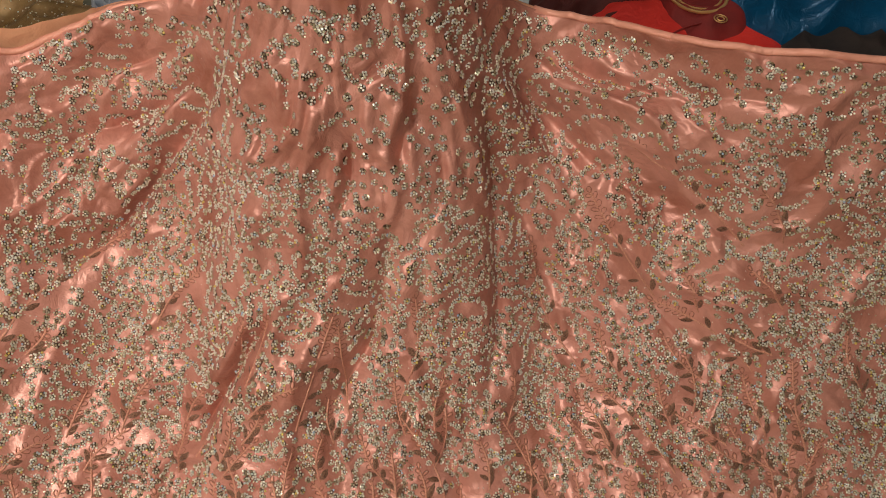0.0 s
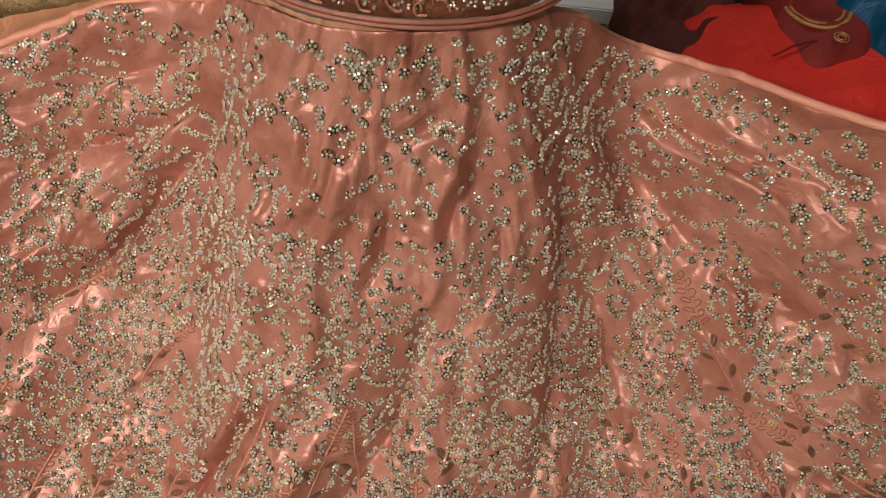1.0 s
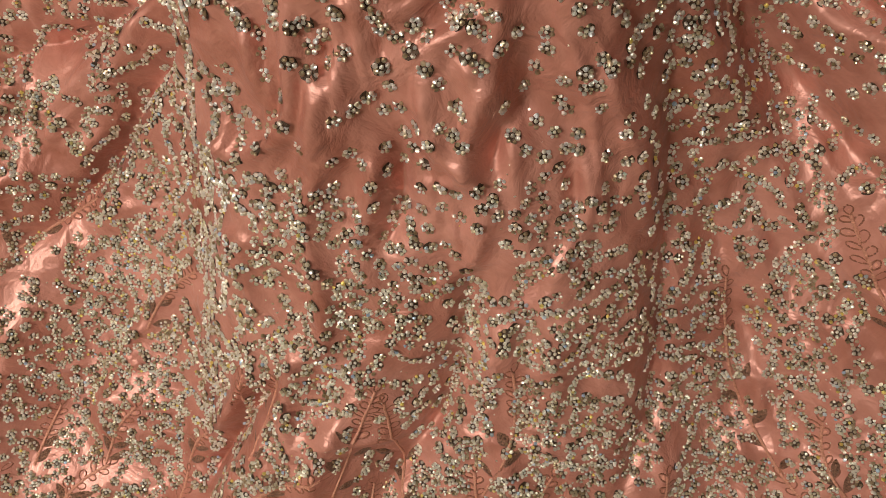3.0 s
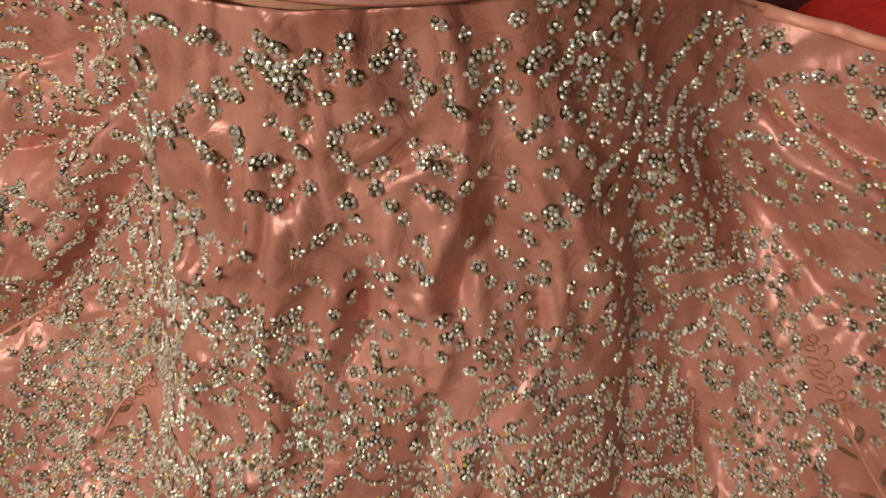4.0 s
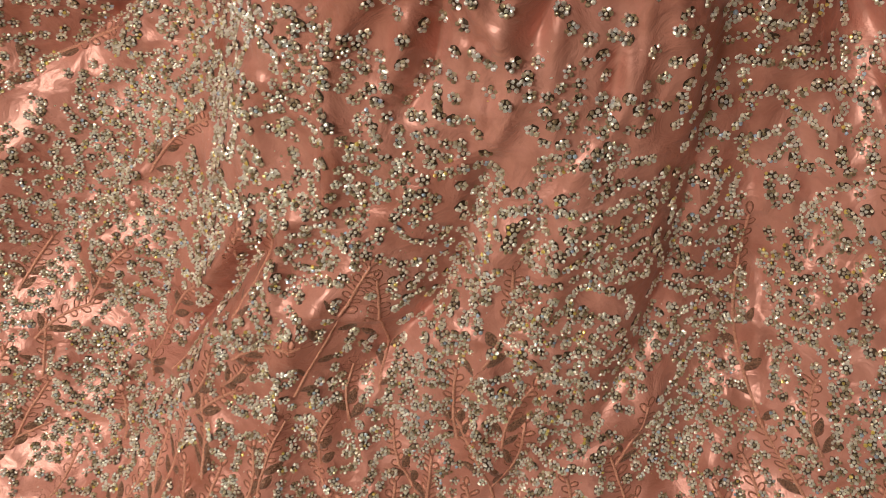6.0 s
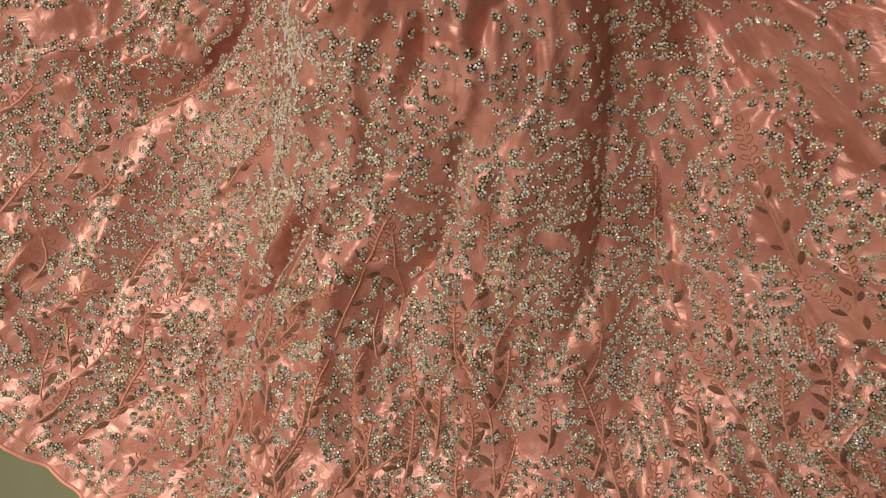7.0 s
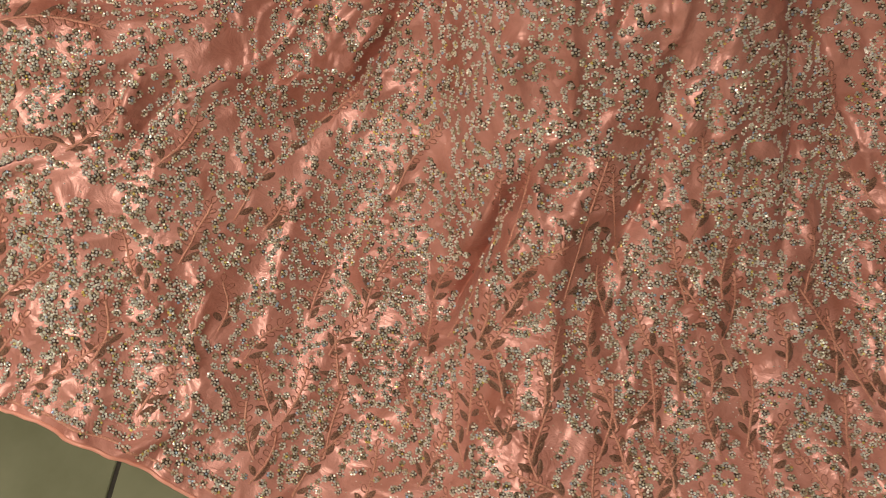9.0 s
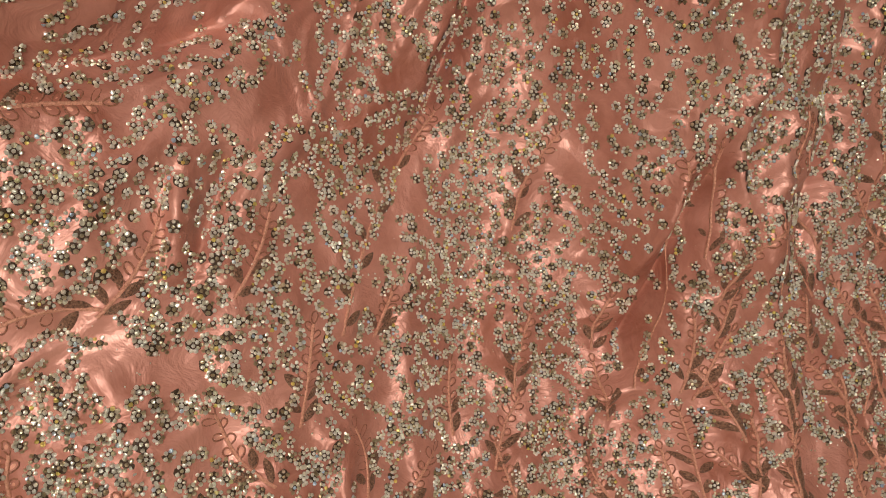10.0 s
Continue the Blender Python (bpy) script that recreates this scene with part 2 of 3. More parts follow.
# folds: course over the sheet, height (minus: a valley), half width
FOLDS = [
    ([(0.061, 0.377), (0.079, 0.243), (0.1, 0.085), (0.121, -0.132), (0.129, -0.233)], -0.02, 0.014),
    ([(0.083, 0.292), (0.147, 0.217), (0.215, 0.136), (0.255, 0.09)], 0.024, 0.026),
    ([(0.081, 0.362), (0.17, 0.291), (0.249, 0.212), (0.323, 0.131), (0.392, 0.098)], -0.026, 0.024),
    ([(0.079, 0.384), (0.174, 0.343), (0.264, 0.281), (0.386, 0.221), (0.51, 0.156)], 0.03, 0.038),
    ([(0.087, 0.394), (0.182, 0.352), (0.259, 0.311), (0.374, 0.278), (0.482, 0.26), (0.578, 0.253)], -0.022, 0.018),
    ([(0.286, 0.229), (0.378, 0.134), (0.48, 0.057), (0.632, 0.01)], -0.018, 0.03),
    ([(-0.352, 0.319), (-0.434, 0.278), (-0.514, 0.242), (-0.597, 0.221), (-0.684, 0.179)], -0.03, 0.02),
    ([(-0.375, 0.307), (-0.456, 0.252), (-0.528, 0.197), (-0.597, 0.14)], 0.018, 0.014),
    ([(-0.363, 0.281), (-0.451, 0.2), (-0.506, 0.134), (-0.569, 0.056), (-0.649, -0.024)], -0.03, 0.015),
    ([(-0.32, 0.397), (-0.458, 0.391), (-0.576, 0.364), (-0.696, 0.296)], 0.02, 0.028),
    ([(-0.34, 0.361), (-0.465, 0.344), (-0.603, 0.297), (-0.702, 0.254)], -0.018, 0.02),
    ([(-0.044, 0.251), (-0.065, 0.218), (-0.077, 0.188), (-0.079, 0.135)], 0.0165, 0.01),
    ([(-0.032, 0.268), (-0.042, 0.224), (-0.061, 0.179), (-0.066, 0.136)], -0.0180, 0.016),
    ([(-0.15, 0.18), (-0.159, 0.126), (-0.178, 0.07)], 0.0150, 0.009),
    ([(-0.138, 0.171), (-0.142, 0.117), (-0.159, 0.066)], -0.0120, 0.012),
    ([(-0.236, 0.283), (-0.235, 0.244), (-0.237, 0.201)], 0.0150, 0.011),
    ([(-0.161, 0.25), (-0.184, 0.209), (-0.209, 0.141)], 0.0135, 0.01),
    ([(-0.109, 0.344), (-0.11, 0.301)], 0.0105, 0.01),
    ([(-0.1, 0.299), (-0.084, 0.271)], -0.0090, 0.01),
    ([(0.01, 0.193), (0.024, 0.139), (0.017, 0.08)], 0.0135, 0.008),
    ([(0.023, 0.268), (0.04, 0.212)], 0.0120, 0.014),
    ([(-0.129, 0.211), (-0.135, 0.161), (-0.134, 0.1)], -0.0090, 0.01),
    ([(-0.192, 0.281), (-0.183, 0.252), (-0.172, 0.224)], -0.0090, 0.012),
    ([(-0.081, 0.072), (-0.089, -0.006), (-0.102, -0.136), (-0.17, -0.25), (-0.215, -0.318)], -0.03, 0.022),
    ([(-0.278, -0.105), (-0.337, -0.18), (-0.376, -0.25), (-0.423, -0.316), (-0.429, -0.347)], -0.03, 0.014),
    ([(-0.312, -0.096), (-0.362, -0.181), (-0.418, -0.245)], 0.015, 0.011),
    ([(0.104, 0.004), (0.109, -0.112), (0.108, -0.206), (0.097, -0.263)], -0.016, 0.012),
    ([(0.017, -0.352), (0.048, -0.419), (0.069, -0.486)], -0.02, 0.018),
    ([(-0.841, 0.068), (-0.86, 0.03), (-0.877, -0.025)], 0.014, 0.007),
    ([(-0.801, 0.072), (-0.84, 0.014), (-0.891, -0.054)], -0.016, 0.012),
    ([(-0.242, -0.338), (-0.213, -0.425), (-0.191, -0.51)], -0.018, 0.026),
    ([(0.173, 0.15), (0.217, 0.048), (0.28, -0.107)], 0.016, 0.022),
    ([(-0.193, -0.094), (-0.241, -0.214), (-0.279, -0.3)], 0.016, 0.02),
    ([(0.009, 0.061), (0.01, -0.053), (0.001, -0.179)], 0.014, 0.022),
    ([(-0.711, 0.207), (-0.832, 0.175), (-1.033, 0.179)], -0.045, 0.03),
    ([(-0.858, 0.055), (-0.889, -0.034)], 0.014, 0.007),
    ([(-0.732, 0.052), (-0.81, 0.017)], 0.012, 0.01),
    ([(-1.109, -0.097), (-1.013, -0.055)], 0.014, 0.012),
    ([(-0.621, -0.046), (-0.703, -0.221), (-0.716, -0.361)], 0.016, 0.022),
    ([(0.283, 0.046), (0.418, -0.108), (0.621, -0.246)], -0.016, 0.03),
    ([(-0.521, -0.096), (-0.587, -0.304), (-0.598, -0.503)], 0.014, 0.03),
    ([(-0.894, -0.104), (-0.92, -0.305), (-0.903, -0.502)], -0.016, 0.03),
]


def smooth_course(course):
    c = np.array(course)
    k, at = np.linspace(0, 1, 40), np.linspace(0, 1, len(c))
    px, py = np.interp(k, at, c[:, 0]), np.interp(k, at, c[:, 1])
    for _ in range(24):
        px[1:-1], py[1:-1] = (px[:-2] + 2 * px[1:-1] + px[2:]) / 4, (py[:-2] + 2 * py[1:-1] + py[2:]) / 4
    return px, py


COURSES = [(*smooth_course(course), amp, wide) for course, amp, wide in FOLDS]


def fold_sum(x, y):
    total = np.zeros_like(x)
    for px, py, amp, wide in COURSES:
        near = (x > px.min() - 4 * wide) & (x < px.max() + 4 * wide) & (y > py.min() - 4 * wide) & (y < py.max() + 4 * wide)
        if not near.any():
            continue
        qx, qy = x[near], y[near]
        d2 = np.full(qx.shape, 1e9)
        end = np.zeros(qx.shape)
        for i in range(39):
            ex, ey = px[i + 1] - px[i], py[i + 1] - py[i]
            t = np.clip(((qx - px[i]) * ex + (qy - py[i]) * ey) / (ex * ex + ey * ey), 0, 1)
            d = (qx - px[i] - t * ex) ** 2 + (qy - py[i] - t * ey) ** 2
            closer = d < d2
            d2 = np.where(closer, d, d2)
            end = np.where(closer, (i + t) / 39, end)
        r = np.sqrt(d2) / wide
        total[near] += 1.5 * amp * np.exp(-np.abs(r) ** 1.6) * np.sin(np.pi * np.clip(0.05 + 0.90 * end, 0, 1)) ** 0.9
    return total


LATTICE = np.random.RandomState(5).uniform(0, 1, (256, 256))


def cloud(x, y):
    """Smooth value noise on a unit lattice, 0 to 1."""
    i, j = np.floor(x).astype(int), np.floor(y).astype(int)
    u, v = x - i, y - j
    u, v = u * u * u * (u * (6 * u - 15) + 10), v * v * v * (v * (6 * v - 15) + 10)
    i, j, i1, j1 = i % 256, j % 256, (i + 1) % 256, (j + 1) % 256
    a = LATTICE[i, j] * (1 - u) + LATTICE[i1, j] * u
    b = LATTICE[i, j1] * (1 - u) + LATTICE[i1, j1] * u
    return a * (1 - v) + b * v


def crease(x, y):
    """Sharp-backed creases, 0 to 1."""
    return (1.06 - np.sqrt((2 * cloud(x, y) - 1) ** 2 + 0.012)) ** 2


def ripple(x, y):
    """Creases that run out from the waist, smaller ones that branch off, and a crumple across them."""
    r = np.hypot(x + 0.11, y - 0.62)
    a = np.arctan2(x + 0.11, 0.62 - y)
    w1, w2 = cloud(x * 9 + 3, y * 9 + 7) - 0.5, cloud(x * 9 + 31, y * 9 + 57) - 0.5
    low = ss(0.3, -0.15, y)
    big = crease(a * 9.0 + 0.9 * w1 + 40, r * 3.2 + 1.2 * w2) - 0.4
    mid = crease(a * 17.0 + 1.4 * w2 + 80, r * 8.0 + 1.4 * w1 + 9) - 0.4
    cross = crease(x * 19 + 2.5 * w1 + 11, y * 15 + 2.5 * w2 + 23) - 0.4
    small = crease(x * 34 + 2 * w2 + 71, y * 27 + 2 * w1 + 13) - 0.4
    return (0.022 * big + 0.011 * mid) * ss(0.1, 0.4, r) + (0.0062 + 0.0030 * (1 - low)) * cross + 0.0030 * small


def surface(x, y):
    wave = ripple(x, y)
    h = rough_form(x, y) + fold_sum(x, y) + wave
    ground = (-1.548 - CS * y) / SN + 1.5
    d = h - ground
    return ground + np.where(d > 0.05, d, 0.05 * np.exp(np.clip(d / 0.05 - 1, -8, 0))) + 0.004 + 0.8 * np.clip(wave + 0.004, 0, 0.02) * ss(0.05, 0.0, d)


# the skirt's upper and lower edge, in pairs
EDGES = [
    (-1.30, 0.30, -1.38, -0.15), (-1.0, 0.335, -1.12, -0.425), (-0.80, 0.325, -1.0, -0.465), (-0.69, 0.328, -0.911, -0.516),
    (-0.615, 0.365, -0.83, -0.587), (-0.527, 0.401, -0.751, -0.645), (-0.436, 0.414, -0.613, -0.702), (-0.335, 0.410, -0.45, -0.755),
    (-0.293, 0.393, -0.36, -0.78), (-0.224, 0.369, -0.25, -0.81), (-0.154, 0.365, -0.10, -0.835), (-0.085, 0.377, 0.02, -0.84),
    (-0.014, 0.402, 0.14, -0.835), (0.05, 0.428, 0.25, -0.82), (0.164, 0.423, 0.42, -0.79), (0.246, 0.402, 0.52, -0.765),
    (0.321, 0.371, 0.60, -0.74), (0.394, 0.345, 0.68, -0.71), (0.461, 0.33, 0.76, -0.67), (0.567, 0.314, 0.87, -0.61),
    (0.75, 0.30, 1.02, -0.52), (0.95, 0.29, 1.22, -0.39),
]
NS, NV = 561, 381
E = np.array(EDGES)
sk = np.linspace(0, len(E) - 1, NS)
edge = np.stack([np.interp(sk, np.arange(len(E)), E[:, i]) for i in range(4)], 1)
for _ in range(60):
    edge[1:-1] = (edge[:-2] + 2 * edge[1:-1] + edge[2:]) / 4
vk = np.linspace(0, 1, NV)
SX = edge[:, None, 0] + (edge[:, None, 2] - edge[:, None, 0]) * vk[None]
SY = edge[:, None, 1] + (edge[:, None, 3] - edge[:, None, 1]) * vk[None]
SH = surface(SX, SY)

gown = tagged(new("gown"), "peach satin ball gown with rhinestone flowers, its skirt spread wide", "gown")
gown.location = (-0.12, 1.11, 0.0)
skirt_v = out(np.stack([SX, SY, SH], -1))
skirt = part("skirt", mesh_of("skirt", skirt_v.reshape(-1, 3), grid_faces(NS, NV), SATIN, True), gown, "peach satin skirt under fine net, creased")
sol = skirt.modifiers.new("thick", "SOLIDIFY")
sol.thickness, sol.offset = 0.002, -1

# lining that hangs from the upper edge to the floor
top = skirt_v[:, 0]
NL = 24
lv = np.zeros((NS, NL, 3))
for j in range(NL):
    k = j / (NL - 1)
    lv[:, j] = top
    rise = 0.05 * ss(-0.45, -0.8, top[:, 0]) * max(0.0, 1 - k * 6)
    lv[:, j, 1] += 0.012 + 0.10 * min(1.0, k * 2) + 0.02 * np.sin(top[:, 0] * 40) * k
    lv[:, j, 2] = (top[:, 2] + rise - 0.003) * (1 - k) + 0.004 * k
part("lining", mesh_of("lining", lv.reshape(-1, 3), grid_faces(NS, NL), LINING, True), gown, "plain peach lining at the back of the skirt")

tv, tf = tube(out(np.stack([SX[:, -1], SY[:, -1], SH[:, -1] + 0.002], -1)), 0.0035)
part("hem_piping", mesh_of("hem_piping", tv, tf, BINDING, True), gown, "rolled coral hem")
tv, tf = tube(out(np.stack([SX[:, -8], SY[:, -8], SH[:, -8] + 0.002], -1)), 0.0025)
part("hem_cord", mesh_of("hem_cord", tv, tf, CORD, True), gown, "thin cord along the hem")
for nm, a, b in (("edge_binding", 0, 190), ("edge_binding", 372, NS)):
    tv, tf = tube(out(np.stack([SX[a:b, 0], SY[a:b, 0], SH[a:b, 0] + 0.001], -1)), 0.006)
    part(nm, mesh_of(nm, tv, tf, BINDING, True), gown, "pale pink satin binding")

# bodice and belt above the waist
WX, WY, WZ = -0.142, 1.128, 0.925


def ring(z, a, b, n=96):
    t = np.linspace(0, 2 * np.pi, n, endpoint=False)
    return np.stack([WX + a * np.sin(t), WY - b * np.cos(t), np.full(n, z)], 1)


def loft(rings):
    n = len(rings[0])
    f = []
    for i in range(len(rings) - 1):
        for k in range(n):
            k2 = (k + 1) % n
            f.append((i * n + k, i * n + k2, (i + 1) * n + k2, (i + 1) * n + k))
    f.append(tuple(range((len(rings) - 1) * n, len(rings) * n)))
    return np.concatenate(rings), f


bv, bf = loft([ring(WZ + 0.015 + 0.36 * k, 0.186 + 0.02 * math.sin(k * 2.2), 0.110 + 0.03 * math.sin(k * 2.4)) for k in np.linspace(0, 1, 30)])
bodice = part("bodice", mesh_of("bodice", bv, bf, BODICE, True), gown, "dark coral bodice covered in embroidery")
bv, bf = loft([ring(WZ + 0.004 + 0.013 * k, 0.190 + 0.003 * abs(math.sin(k * 2 * math.pi)), 0.114 + 0.003 * abs(math.sin(k * 2 * math.pi))) for k in np.linspace(0, 1, 13)])
part("belt", mesh_of("belt", bv, bf[:-1], BELT, True), gown, "narrow coral waist band")

# ---- rhinestone flowers ----
rnd = np.random.RandomState(7)


def stone(r, sides=6):
    a = np.arange(sides) * 2 * np.pi / sides
    v = [(r * math.cos(t), r * math.sin(t), 0.0) for t in a] + [(0.62 * r * math.cos(t + 0.5), 0.62 * r * math.sin(t + 0.5), 0.85 * r) for t in a] + [(0, 0, 0.97 * r)]
    f = []
    for k in range(sides):
        k2 = (k + 1) % sides
        f += [(k, k2, sides + k), (k2, sides + k2, sides + k), (sides + k, sides + k2, 2 * sides)]
    return np.array(v), f


def flower(seed, petals):
    g = np.random.RandomState(seed)
    vs, fs, n = [], [], 0
    places = [(0.0, 0.0)] + [(0.0042 * math.cos(2 * math.pi * k / petals + g.uniform(-0.15, 0.15)), 0.0042 * math.sin(2 * math.pi * k / petals + g.uniform(-0.15, 0.15))) for k in range(petals)]
    for px, py in places:
        v, f = stone(g.uniform(0.0016, 0.0022))
        t = Euler((g.normal(0, 0.34), g.normal(0, 0.34), g.uniform(0, 6.28))).to_matrix()
        v = v @ np.array(t).T + np.array([px, py, 0.0012 + g.uniform(0, 0.0006)])
        fs += [tuple(i + n for i in q) for q in f]
        vs.append(v)
        n += len(v)
    return np.concatenate(vs), fs


def disc(seed):
    g = np.random.RandomState(seed)
    v = [(0, 0, 0.0014)] + [(g.uniform(0.0048, 0.0066) * math.cos(t), g.uniform(0.0048, 0.0066) * math.sin(t), 0.0002) for t in np.arange(12) * math.pi / 6]
    return np.array(v), [(0, 1 + k, 1 + (k + 1) % 12) for k in range(12)]


FLOWERS = []
for i in range(8):
    FLOWERS.append((flower(20 + i, 5 + i % 3), disc(50 + i)))

cell = 0.012
taken = {}


def clear(x, y, gap, own):
    n = int(gap / cell) + 1
    i0, j0 = int(x // cell), int(y // cell)
    for i in range(i0 - n, i0 + n + 1):
        for j in range(j0 - n, j0 + n + 1):
            for px, py, chain in taken.get((i, j), ()):
                if chain != own and (px - x) ** 2 + (py - y) ** 2 < gap * gap:
                    return False
                if chain == own and (px - x) ** 2 + (py - y) ** 2 < 0.0100 ** 2:
                    return False
    return True


def v_of(x, y):
    """Where a place lies between the upper and the lower edge."""
    u = np.interp(x, edge[:, 0], edge[:, 1])
    lo = np.interp(x, edge[:, 2], edge[:, 3])
    return y < u - 0.012 and y > lo + 0.014


# flowers of the front panel, where each one shows
FLOWERS_A = [
    (-0.175, 0.336), (-0.171, 0.330), (-0.162, 0.334), (-0.153, 0.337), (-0.144, 0.343), (-0.167, 0.324), (-0.158, 0.327), (-0.150, 0.327),
    (-0.160, 0.316), (-0.141, 0.318), (-0.196, 0.330), (-0.191, 0.323), (-0.203, 0.313), (-0.235, 0.314), (-0.228, 0.309), (-0.216, 0.321),
    (-0.214, 0.314), (-0.243, 0.302), (-0.251, 0.295), (-0.227, 0.300), (-0.247, 0.283), (-0.178, 0.300), (-0.168, 0.292), (-0.155, 0.300),
    (-0.160, 0.280), (-0.208, 0.287), (-0.206, 0.280), (-0.206, 0.270), (-0.194, 0.268), (-0.184, 0.273), (-0.174, 0.266), (-0.185, 0.256),
    (-0.199, 0.243), (-0.187, 0.236), (-0.174, 0.244), (-0.162, 0.253), (-0.239, 0.275), (-0.234, 0.267), (-0.226, 0.262), (-0.225, 0.249),
    (-0.226, 0.232), (-0.264, 0.233), (-0.264, 0.217), (-0.136, 0.296), (-0.126, 0.301), (-0.116, 0.309), (-0.103, 0.316), (-0.110, 0.300),
]
FLOWERS_B = [
    (-0.140, 0.288), (-0.136, 0.280), (-0.133, 0.273), (-0.124, 0.267), (-0.113, 0.276), (-0.114, 0.256), (-0.101, 0.266), (-0.104, 0.245),
    (-0.097, 0.235), (-0.119, 0.332), (-0.108, 0.341), (-0.100, 0.349), (-0.090, 0.350), (-0.089, 0.342), (-0.091, 0.335), (-0.077, 0.331),
    (-0.084, 0.325), (-0.087, 0.318), (-0.090, 0.294), (-0.086, 0.282), (-0.079, 0.277), (-0.067, 0.291), (-0.057, 0.287), (-0.085, 0.261),
    (-0.074, 0.255), (-0.066, 0.248), (-0.054, 0.263), (-0.044, 0.277), (-0.063, 0.351), (-0.054, 0.344), (-0.048, 0.354), (-0.042, 0.358),
    (-0.036, 0.349), (-0.050, 0.339), (-0.045, 0.327), (-0.064, 0.323), (-0.055, 0.316), (-0.045, 0.308), (-0.072, 0.277), (-0.063, 0.273),
    (-0.075, 0.287), (-0.015, 0.352), (-0.011, 0.358), (-0.005, 0.363), (0.008, 0.361), (-0.006, 0.343), (-0.022, 0.338), (-0.028, 0.325),
]
FLOWERS_C = [
    (-0.023, 0.313), (-0.013, 0.305), (-0.005, 0.315), (-0.000, 0.294), (0.006, 0.281), (0.014, 0.302), (0.031, 0.289), (0.020, 0.320),
    (0.007, 0.337), (0.033, 0.332), (0.031, 0.313), (0.030, 0.362), (0.042, 0.351), (-0.137, 0.244), (-0.133, 0.232), (-0.127, 0.215),
    (-0.142, 0.211), (-0.151, 0.221), (-0.163, 0.210), (-0.175, 0.201), (-0.022, 0.278), (-0.020, 0.266), (-0.028, 0.252), (-0.040, 0.236),
    (-0.052, 0.219), (0.021, 0.260), (0.011, 0.238), (-0.006, 0.243), (-0.010, 0.227), (0.023, 0.223), (0.046, 0.213), (-0.257, 0.198),
    (-0.248, 0.189), (-0.227, 0.199), (-0.211, 0.216), (-0.232, 0.184), (-0.213, 0.193), (-0.205, 0.175), (-0.245, 0.168), (-0.127, 0.193),
    (-0.113, 0.199), (-0.098, 0.200), (-0.121, 0.180), (-0.104, 0.185), (-0.087, 0.195), (-0.085, 0.220), (-0.076, 0.210), (-0.080, 0.185),
]
FLOWERS_D = [
    (-0.113, 0.165), (-0.186, 0.164), (-0.172, 0.173), (-0.162, 0.162), (-0.146, 0.178), (-0.133, 0.168), (-0.147, 0.157), (-0.157, 0.142),
    (-0.253, 0.140), (-0.251, 0.124), (-0.232, 0.134), (-0.217, 0.139), (-0.234, 0.115), (-0.205, 0.132), (-0.216, 0.116), (-0.193, 0.138),
    (-0.192, 0.121), (-0.178, 0.123), (-0.204, 0.098), (-0.191, 0.086), (-0.013, 0.198), (0.007, 0.199), (-0.028, 0.206), (-0.044, 0.193),
    (-0.035, 0.182), (-0.004, 0.184), (0.030, 0.179), (0.050, 0.175), (-0.007, 0.167), (-0.018, 0.158), (-0.132, 0.123), (-0.117, 0.142),
    (-0.100, 0.145), (-0.118, 0.121), (-0.130, 0.104), (-0.101, 0.126), (-0.087, 0.141), (-0.071, 0.145), (-0.067, 0.127), (-0.264, 0.139),
    (-0.245, 0.132), (-0.233, 0.146), (-0.272, 0.087), (-0.253, 0.094), (-0.241, 0.086), (-0.258, 0.102), (-0.207, 0.120), (-0.197, 0.129),
]
FLOWERS_E = [
    (-0.191, 0.109), (-0.200, 0.079), (-0.184, 0.093), (-0.224, 0.076), (-0.240, 0.058), (-0.221, 0.058), (-0.216, 0.048), (-0.294, 0.040),
    (-0.281, 0.047), (-0.271, 0.049), (-0.261, 0.039), (-0.285, 0.026), (-0.301, 0.019), (-0.273, 0.023), (-0.246, 0.045), (-0.235, 0.040),
    (-0.053, 0.150), (-0.059, 0.135), (-0.086, 0.117), (-0.069, 0.109), (-0.055, 0.121), (-0.129, 0.094), (-0.114, 0.102), (-0.140, 0.076),
    (-0.126, 0.084), (-0.114, 0.082), (-0.100, 0.086), (-0.091, 0.074), (-0.151, 0.108), (-0.159, 0.088), (-0.151, 0.074), (-0.172, 0.069),
    (-0.162, 0.058), (-0.020, 0.177), (0.009, 0.184), (-0.002, 0.151), (-0.019, 0.139), (0.000, 0.130), (0.045, 0.160), (0.032, 0.148),
    (0.042, 0.135), (0.054, 0.135), (0.080, 0.127), (0.084, 0.140), (0.100, 0.128), (-0.030, 0.148), (-0.040, 0.123), (-0.033, 0.133),
]
FLOWERS_F = [
    (-0.017, 0.099), (0.010, 0.100), (0.019, 0.089), (0.030, 0.109), (0.031, 0.088), (0.056, 0.084), (0.082, 0.098), (0.099, 0.071),
    (-0.002, 0.084), (-0.046, 0.091), (-0.034, 0.082), (-0.020, 0.083), (-0.004, 0.220), (0.008, 0.249), (0.019, 0.242), (0.027, 0.253),
    (0.057, 0.226), (0.075, 0.222), (0.071, 0.247), (0.052, 0.265), (0.058, 0.283), (0.057, 0.302), (0.041, 0.307), (0.024, 0.297),
    (0.011, 0.323), (0.013, 0.372),
]
